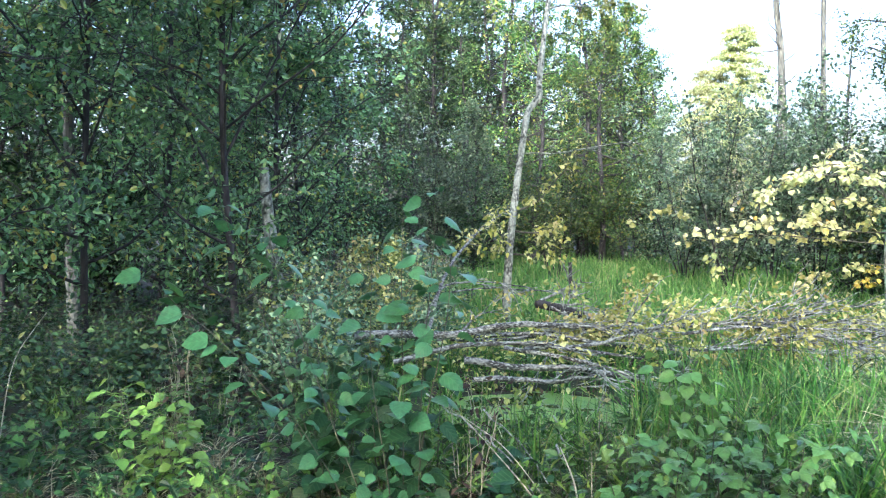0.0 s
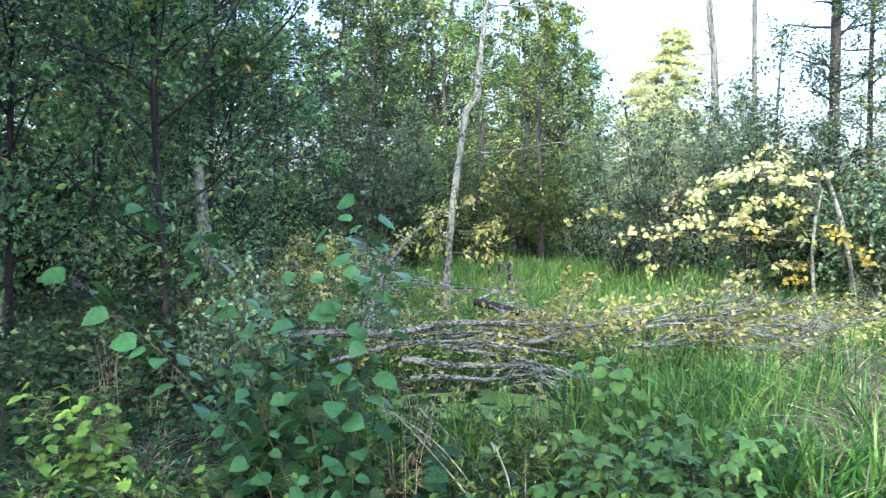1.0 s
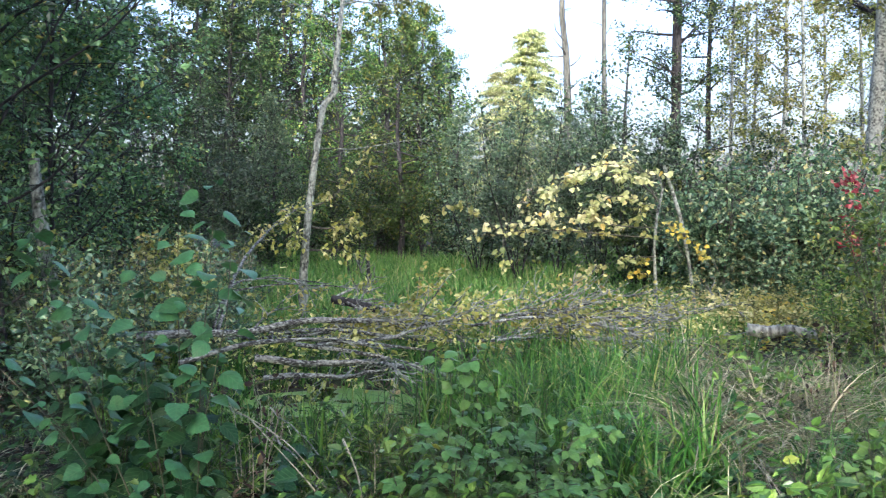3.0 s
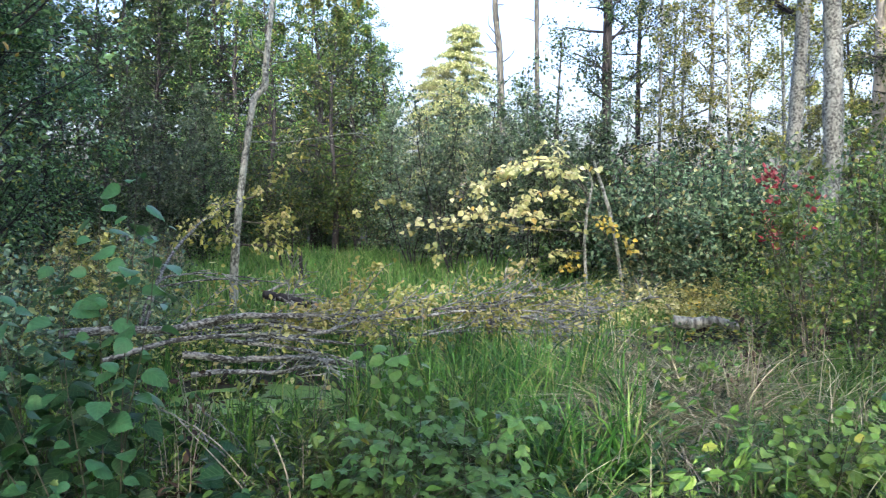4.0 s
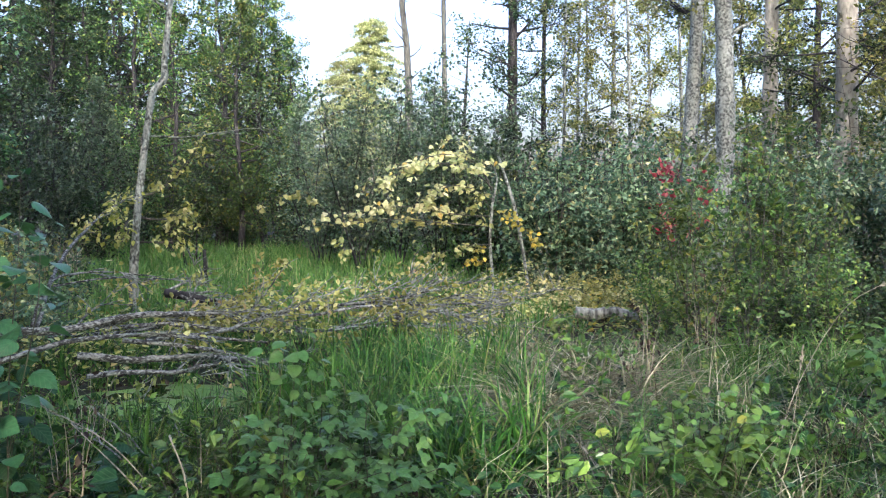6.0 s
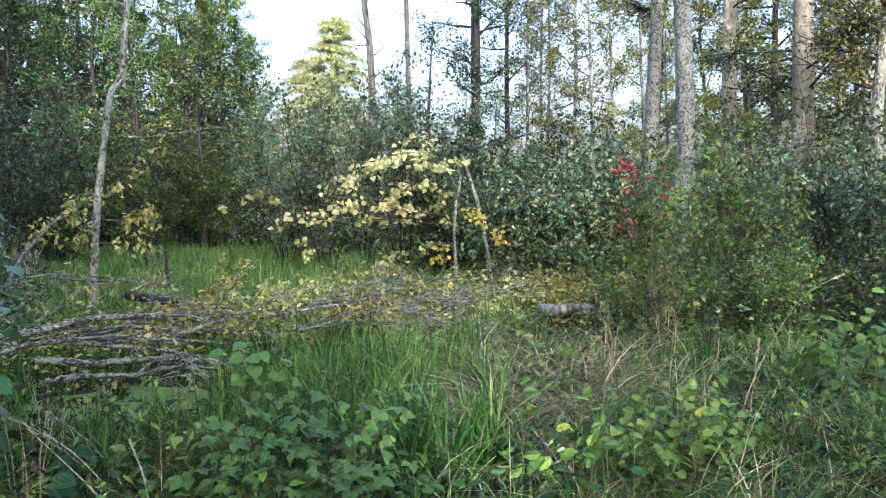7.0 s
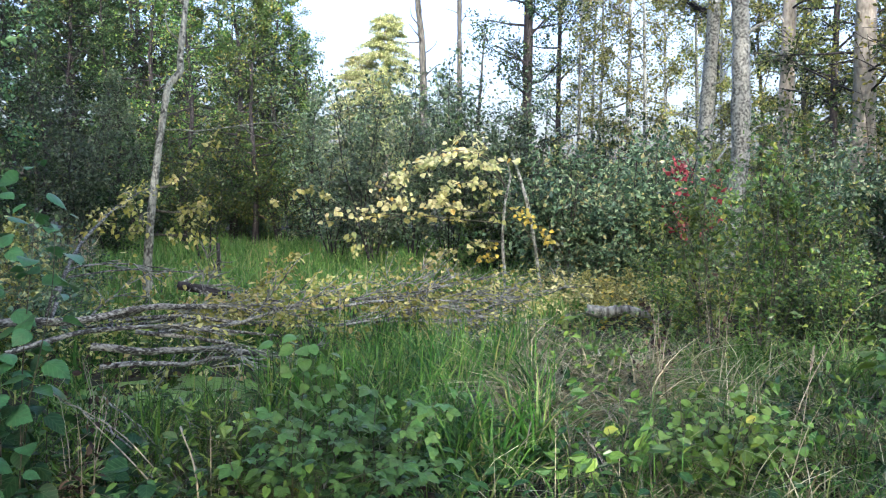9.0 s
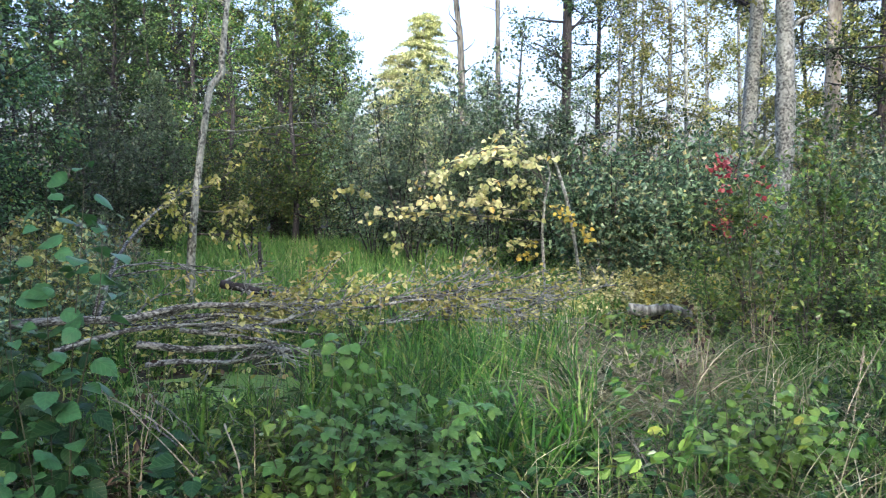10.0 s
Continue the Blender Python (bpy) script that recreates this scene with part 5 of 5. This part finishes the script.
# tall slender shrubs with small leaves, one with red leaves
SLEND = grow_shrub("slender_shrub", 71, 2.3, 0.6, 9, 14, 1150, 0.062, BARK_TWIG, LEAF_SMALL, "slender upright shrub with small yellow-green leaves", "shrub", shape=OVAL4, group="slender shrubs", scatter=0.05, stem_r=0.009, low=0.25)
put(SLEND, [pol(41.5, 8.8), pol(44.5, 9.3), pol(47, 10, ), (*pol(39, 9.6), 0.6), (*pol(49, 8.6), 0.6)], seed=41)
DARKS = grow_shrub("hazel_shrub", 72, 2.7, 1.0, 9, 18, 3400, 0.08, BARK_TWIG, LEAF_WILLOW, "grey-green leafy shrub in front of the birches", "shrub", shape=OVAL4, group="hazel shrubs", scatter=0.08, stem_r=0.012, low=0.15)
put(DARKS, [(*pol(34.5, 13.5), 0.9), (*pol(37.5, 13.5), 0.95), (*pol(39.3, 13.6), 0.95), pol(32.6, 14), pol(47.5, 13), pol(51, 13.5), pol(54.5, 12.5)], seed=42)
RED = grow_shrub("red_shrub", 73, 2.35, 0.26, 3, 6, 190, 0.075, BARK_TWIG, LEAF_RED, "thin shrub with bright red autumn leaves", "shrub", shape=OVAL, scatter=0.06, stem_r=0.008, low=0.55)
put(RED, [pol(40.3, 10.6)], seed=43)

# dry single stems
def stalk(path, r, label, head=False, seed=1):
    np.random.seed(seed)
    root = thing("dry_stalk", path[0], label, "dry stem", "dry stems in the grass")
    p = np.array(path, float) - np.array(path[0])
    q = np.linspace(0, 1, 14); s = np.linspace(0, 1, len(p))
    c = np.stack([np.interp(q, s, p[:, a]) for a in range(3)], -1)
    for _ in range(3):
        c[1:-1] = 0.25 * c[:-2] + 0.5 * c[1:-1] + 0.25 * c[2:]
    part("stem", Mesh().tubes(c[None], r * np.linspace(1, 0.5, 14)[None], 5), STEM_STRAW, root, smooth=True)
    if head:
        m = Mesh()
        k = 40
        pp, dd = along_paths(c[None], np.zeros(k, int), 0.9 + 0.1 * np.random.rand(k))
        m.leaves(SLIM, pp, dd + 0.35 * rnd(k), rnd(k), 0.025 * np.ones(k))
        part("seed_head", m, STEM_STRAW, root)
    return root


stalk([(3.2, 3.1, 0.05), (3.3, 3.15, 0.3), (3.53, 3.27, 0.86)], 0.0025, "upright dry straw stem with a pale seed head", True, 1)
stalk([(3.15, 3.2, 0.05), (3.42, 3.24, 0.65), (3.75, 3.2, 1.1), (4.05, 3.15, 1.2)], 0.0028, "long dry straw stem bowing over", True, 2)
stalk([(3.7, 3.95, 0.1), (3.75, 3.9, 0.5), (3.9, 3.78, 0.7)], 0.004, "broken dry straw stem", False, 3)
stalk([(2.7, 3.4, 0.05), (2.75, 3.8, 0.3), (2.83, 4.27, 0.5)], 0.004, "thin dry stem leaning over the grass", False, 4)
stalk([(2.45, 3.3, 0.1), (2.48, 3.55, 0.25), (2.44, 3.8, 0.4)], 0.005, "thin dry stem leaning over the grass", False, 5)
stalk([(0.5, 3.85, 0.05), (0.48, 3.95, 0.42), (0.45, 4.21, 0.53)], 0.006, "broken grey dry stem", False, 6)
stalk([(0.45, 3.95, 0.1), (0.28, 4.03, 0.37), (0.03, 4.56, 0.57)], 0.005, "grey dry stem slanting over the plants", False, 7)
stalk([(0.5, 4.3, 0.1), (0.2, 4.4, 0.5), (-0.18, 4.67, 0.7)], 0.004, "grey dry stem slanting over the plants", False, 8)
stalk([(0.55, 3.9, 0.05), (0.54, 3.9, 0.3), (0.55, 3.95, 0.58)], 0.0035, "upright brown dry stem", False, 9)
stalk([(-2.6, 4.9, 0.1), (-2.56, 5.06, 0.84), (-2.5, 5.41, 1.08)], 0.004, "grey dead twig at the thicket edge", False, 10)
stalk([(4.25, 4.95, 0.1), (4.1, 5.05, 0.3), (3.8, 5.29, 0.24)], 0.005, "bent brown twig with a few orange leaves", False, 11)
orange = thing("orange_leaves", (3.8, 5.29, 0.1), "small shoot with bright orange-yellow leaves", "plant")
part("stem", Mesh().tubes([[(0.05, 0, 0), (0.02, 0, 0.06), (0, 0, 0.13)]], [[0.003] * 3], 4), STEM_STRAW, orange)
for q in range(4):
    part("leaf", Mesh().leaves(OVAL, np.array([[0.03 * q - 0.05, 0, 0.12 - 0.015 * q]]), rnd(1) * 0.4 + [0.2, -0.3, -0.8], np.array([[0, -1, 0.5]]), [0.075]), LEAF_GOLD, orange)


def dead_twig(points, r, label, seed):
    np.random.seed(seed)
    root = thing("dead_twig", points[0], label, "dead twig", "dead twigs in the foreground")
    p = np.array(points, float) - np.array(points[0])
    q, s = np.linspace(0, 1, 12), np.linspace(0, 1, len(p))
    c = np.stack([np.interp(q, s, p[:, a]) for a in range(3)], -1)
    c[1:-1] += 0.006 * rnd(10)
    part("twig", Mesh().tubes(c[None], r * np.linspace(1, 0.55, 12)[None], 5), BARK_DEAD, root, smooth=True)
    for k in range(3):
        b, dd = along_paths(c[None], np.zeros(1, int), np.array([0.35 + 0.2 * k]))
        part("side_twig", Mesh().tubes(shoots(b, dd + 0.7 * rnd(1), [0.08 + 0.12 * random.random()], 5, 0.1), r * 0.4 * np.ones((1, 5)), 4), BARK_DEAD, root, smooth=True)
    return root


dead_twig([(-0.18, 5.53, 0.54), (0.06, 5.03, 0.46), (0.22, 4.82, 0.36), (0.35, 4.65, 0.08)], 0.006, "grey dead twig slanting down to the ground", 1)
dead_twig([(0.16, 5.23, 0.50), (0.31, 4.81, 0.42), (0.43, 4.40, 0.3), (0.5, 4.2, 0.07)], 0.006, "grey dead twig slanting down to the ground", 2)
dead_twig([(0.12, 4.93, 0.45), (0.30, 4.41, 0.34), (0.40, 4.00, 0.12)], 0.006, "broken pale twig slanting through the herbs", 3)
dead_twig([(1.01, 3.87, 0.08), (1.14, 4.04, 0.29), (1.31, 4.30, 0.5)], 0.005, "brown twig leaning through the brambles", 4)
dead_twig([(0.57, 5.19, 0.47), (0.59, 4.78, 0.36), (0.58, 4.38, 0.1)], 0.005, "pale twig standing in the water's edge", 5)
dead_twig([(0.51, 4.69, 0.42), (0.54, 4.38, 0.31), (0.53, 3.98, 0.1)], 0.007, "pale peeled twig stuck in the ground", 6)
for k, (x, y, h) in enumerate(((2.31, 3.21, 0.3), (2.35, 3.17, 0.26), (2.4, 3.13, 0.36), (2.26, 3.2, 0.24), (2.2, 3.3, 0.2))):
    stalk([(x, y, 0.05), (x + 0.06, y + 0.15, 0.05 + 0.6 * h), (x + 0.12 + 0.08 * k, y + 0.5 + 0.1 * k, 0.1 + h)], 0.004, "pale dry stalk leaning out of the grass", False, 30 + k)
dead_twig([(0.2, 5.6, 0.2), (0.75, 5.4, 0.32), (1.3, 5.5, 0.22)], 0.008, "dark twig lying at the water's edge", 8)


# ---- grass and undergrowth ----
def scatter_polar(n, b0, b1, d0, d1, power=1.0):
    b = np.radians(b0 + (b1 - b0) * np.random.rand(n))
    d = d0 + (d1 - d0) * np.random.rand(n) ** power
    return np.stack([d * np.sin(b), d * np.cos(b)], -1)


def patchy(p, scale, keep, seed=0.0):
    """Keeps points in uneven patches."""
    v = np.sin(p[:, 0] * scale + seed) * np.sin(p[:, 1] * scale * 1.13 + 2 * seed) + 0.6 * np.sin(p[:, 0] * scale * 2.7 + p[:, 1] * scale * 2.1 + seed)
    return p[v + 0.7 * np.random.randn(len(p)) > keep]


def off_pond(p):
    return p[((p[:, 0] - 0.85) / 0.8) ** 2 + ((p[:, 1] - 7.05) / 0.95) ** 2 > 1]


def grass(name, p, height, width, mat, label, bend=0.5, n=4, tuft=0.0):
    if tuft:
        c = p[np.random.randint(0, max(1, int(len(p) * tuft)), len(p))]
        p = c + 0.05 * np.random.randn(len(p), 2)
    M = len(p)
    a = np.random.rand(M) * 6.283
    pos = np.concatenate([p, (gz(p[:, 0], p[:, 1]) - 0.02)[:, None]], 1)
    h = height * (0.45 + 0.75 * np.random.rand(M))
    m = Mesh().blades(pos, h, np.stack([np.cos(a), np.sin(a)], -1), np.abs(bend + 0.35 * np.random.randn(M)), width * (0.6 + 0.7 * np.random.rand(M)), n)
    return tagged(part(name, m, mat), label, "grass", kind="stuff")


np.random.seed(77)
grass("meadow_grass", patchy(scatter_polar(34000, -7, 34, 10, 33, 0.8), 0.8, -1.2, 1), 0.5, 0.024, BLADE_MEADOW, "bright green meadow grass of the clearing", 0.45, 3)
grass("sedge_grass", off_pond(patchy(scatter_polar(5200, 12, 31, 4.6, 8.2), 1.1, -0.3, 2)), 0.6, 0.02, BLADE_GREEN, "long arching green sedge blades", 0.55, 6, 0.025)
grass("sedge_grass", scatter_polar(1500, 28, 46, 5.0, 8.6), 0.42, 0.014, BLADE_GREEN, "green sedge blades between the dry stalks", 0.9, 6, 0.05)
grass("sedge_grass", off_pond(patchy(scatter_polar(3000, -9, 11, 4.6, 7.0), 1.3, -0.3, 5)), 0.46, 0.017, BLADE_GREEN, "green sedge blades round the water", 0.5, 6, 0.04)
grass("low_grass", off_pond(patchy(scatter_polar(9000, -28, 60, 3.6, 10), 1.9, 0.0, 8)), 0.26, 0.012, BLADE_GREEN, "short green grass under the plants", 0.7, 4, 0.05)
grass("dry_grass", patchy(scatter_polar(900, 27, 40, 5.2, 8.2), 1.2, -0.2, 3), 0.66, 0.014, BLADE_DRY, "dry straw-coloured grass bending over", 1.2, 7, 0.025)
grass("dry_grass", patchy(scatter_polar(2800, -27, -6, 4.1, 6.4), 1.4, 0.0, 4), 0.38, 0.01, BLADE_DRY, "dry brown grass at the thicket edge", 1.4, 7, 0.025)
grass("low_grass", patchy(scatter_polar(3000, 20, 46, 3.7, 6.5), 1.6, -0.2, 11), 0.32, 0.013, BLADE_GREEN, "fresh green grass between the shoots", 0.8, 5, 0.05)
grass("dry_grass", patchy(scatter_polar(1000, 30, 52, 3.6, 6.5), 1.5, 0.0, 6), 0.5, 0.008, BLADE_DRY, "thin dry grass between green shoots", 0.9, 6, 0.05)
grass("dry_grass", patchy(scatter_polar(900, 6, 30, 4.2, 6.5), 1.5, 0.2, 9), 0.5, 0.008, BLADE_DRY, "single dry stalks among the sedge", 0.6, 6, 0.1)
grass("tangled_grass", patchy(scatter_polar(1300, 22, 60, 3.8, 7.0), 1.3, 0.0, 13), 0.5, 0.007, BLADE_DRY, "long thin pale grass stalks lying in a tangle", 1.8, 6, 0.12)
grass("tangled_grass", patchy(scatter_polar(1600, 20, 48, 3.8, 7.0), 1.3, -0.3, 14), 0.45, 0.01, BLADE_GREEN, "long green grass blades in a tangle", 1.2, 6, 0.1)
grass("tangled_grass", off_pond(patchy(scatter_polar(700, -6, 20, 3.8, 5.6), 1.3, 0.0, 15)), 0.42, 0.007, BLADE_DRY, "thin pale grass stalks between the shoots", 1.5, 6, 0.12)
grass("sedge_grass", off_pond(patchy(scatter_polar(2600, -9, 12, 7.4, 10.5), 1.2, -0.6, 16)), 0.42, 0.016, BLADE_GREEN, "green sedge growing through the fallen stems", 0.7, 5, 0.05)
grass("meadow_grass", patchy(scatter_polar(3400, 36, 59, 3.9, 8.6), 1.3, -0.6, 17), 0.46, 0.013, BLADE_MEADOW, "long green grass in front of the forest edge", 0.8, 5, 0.05)
grass("dry_grass", patchy(scatter_polar(800, 36, 59, 3.9, 8.0), 1.3, -0.3, 18), 0.62, 0.01, BLADE_DRY, "pale dry grass stalks with bowed tips", 0.8, 6, 0.1)
grass("dry_tussock", scatter_polar(1300, 29.5, 37, 5.3, 6.8), 0.62, 0.017, BLADE_DRY, "dry straw tussock bowed over between the sedge", 1.5, 7, 0.018)
grass("reed_grass", scatter_polar(900, -7, 2, 18, 21), 0.9, 0.02, BLADE_DRY, "tall pale reeds at the far meadow edge", 0.3, 4)

# single weeds
WEEDS = [grow_shrub("weed", 101 + q, ht, sp, st, 5, lv, ls, bk, lm, lab, "weed", shape=shp, group="weeds of the foreground", scatter=0.02, stem_r=0.005, low=0.25, hang=0.5)
         for q, (ht, sp, st, lv, ls, bk, lm, shp, lab) in enumerate([
             (0.75, 0.22, 6, 110, 0.075, STEM_GREEN, LEAF_BRAMBLE, SLIM, "upright green weed with narrow leaves"),
             (0.55, 0.3, 7, 90, 0.065, STEM_GREEN, LEAF_BRAMBLE, OVAL, "green weed with oval leaves"),
             (0.6, 0.25, 6, 80, 0.065, STEM_GREEN, LEAF_LIME, OVAL4, "light green weed with oval leaves"),
             (0.8, 0.25, 6, 60, 0.05, STEM_STRAW, LEAF_DRY, OVAL4, "withered grey-brown weed with curled leaves")])]
rng = random.Random(9)


def spots(n, b0, b1, d0, d1):
    return [(*pol(rng.uniform(b0, b1), rng.uniform(d0, d1)), rng.uniform(0.7, 1.2)) for _ in range(n)]


put(WEEDS[0], spots(7, -3, 14, 4.0, 5.2) + spots(8, 14, 58, 4.2, 8.5) + spots(4, -26, -8, 4.4, 6.5), seed=51)
put(WEEDS[1], spots(5, -3, 16, 3.9, 4.9) + spots(4, 16, 58, 4.0, 6.0) + spots(2, -26, -6, 4.0, 5.6), seed=52)
put(WEEDS[2], spots(5, -6, 16, 3.9, 5.0) + spots(6, 30, 46, 4.0, 6.5) + spots(3, 46, 58, 4.0, 6.0) + spots(1, -26, -10, 4.2, 5.5), seed=53)
put(WEEDS[3], spots(3, -26, -6, 4.3, 7.0) + spots(3, 26, 48, 6.0, 8.5) + spots(2, 0, 20, 4.0, 5.5), seed=54)


def undergrowth(name, n, region, height, size, mat, label, shape=DIAMOND, keep=-0.3, seed=0):
    p = off_pond(patchy(scatter_polar(n, *region), 1.7, keep, seed))
    z = gz(p[:, 0], p[:, 1]) + height * np.random.rand(len(p)) ** 1.3
    m = Mesh().leaves(shape, np.concatenate([p, z[:, None]], 1), rnd(len(p)) * [1, 1, 0.4], rnd(len(p)) * 0.5 + [0, -0.2, 1], size * (0.6 + 0.7 * np.random.rand(len(p))))
    return tagged(part(name, m, mat), label, "undergrowth", kind="stuff")


undergrowth("undergrowth", 11000, (-3, 60, 6.8, 16), 0.4, 0.06, LEAF_SMALL, "low green herbs covering the forest floor", seed=1)
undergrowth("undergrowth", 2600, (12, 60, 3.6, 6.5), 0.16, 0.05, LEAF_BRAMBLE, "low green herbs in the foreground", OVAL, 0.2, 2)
# Dark filler leaves; their colour stands in for shade near the ground.
undergrowth("undergrowth", 5000, (-28, 58, 3.7, 6.6), 0.3, 0.07, LEAF_SHADED, "herbs close to the ground, leaf colour darkened for shade", OVAL4, -0.6, 7)
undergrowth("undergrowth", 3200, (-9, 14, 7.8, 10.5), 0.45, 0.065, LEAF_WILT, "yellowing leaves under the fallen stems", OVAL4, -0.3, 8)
undergrowth("undergrowth", 1800, (-28, -8, 4.2, 6.2), 0.3, 0.06, LEAF_SHADED, "low herbs at the thicket edge, coloured dark for shade", OVAL4, 0.1, 12)
undergrowth("undergrowth", 13000, (-32, -4, 5.6, 14), 0.75, 0.06, LEAF_ALDER, "dark green undergrowth of the thicket", keep=-1.0, seed=3)
undergrowth("undergrowth", 4000, (28, 42, 10.5, 14), 0.5, 0.06, LEAF_GOLD, "yellow-leaved undergrowth below the sapling", OVAL, 0.3, 4)
undergrowth("undergrowth", 2200, (31, 42, 10.7, 12.6), 0.6, 0.07, LEAF_PALE, "pale yellow-green herbs beside the yellow sapling", OVAL4, -0.3, 10)
undergrowth("undergrowth", 800, (34, 42, 10.7, 12.4), 0.55, 0.07, LEAF_AMBER, "amber autumn leaves among the herbs", OVAL4, 0.0, 11)
undergrowth("undergrowth", 3000, (37.5, 46, 9.2, 12.5), 0.6, 0.06, LEAF_SMALL, "yellow-green herbs at the foot of the slender shrubs", OVAL4, -0.4, 9)
undergrowth("undergrowth", 9000, (36, 60, 8, 14), 0.9, 0.058, LEAF_SMALL, "green undergrowth at the forest edge", seed=5)
undergrowth("leaf_litter", 20000, (-30, 60, 3.4, 14), 0.04, 0.06, LEAF_DRY, "brown fallen leaves on the soil", DIAMOND, -0.3, 6)
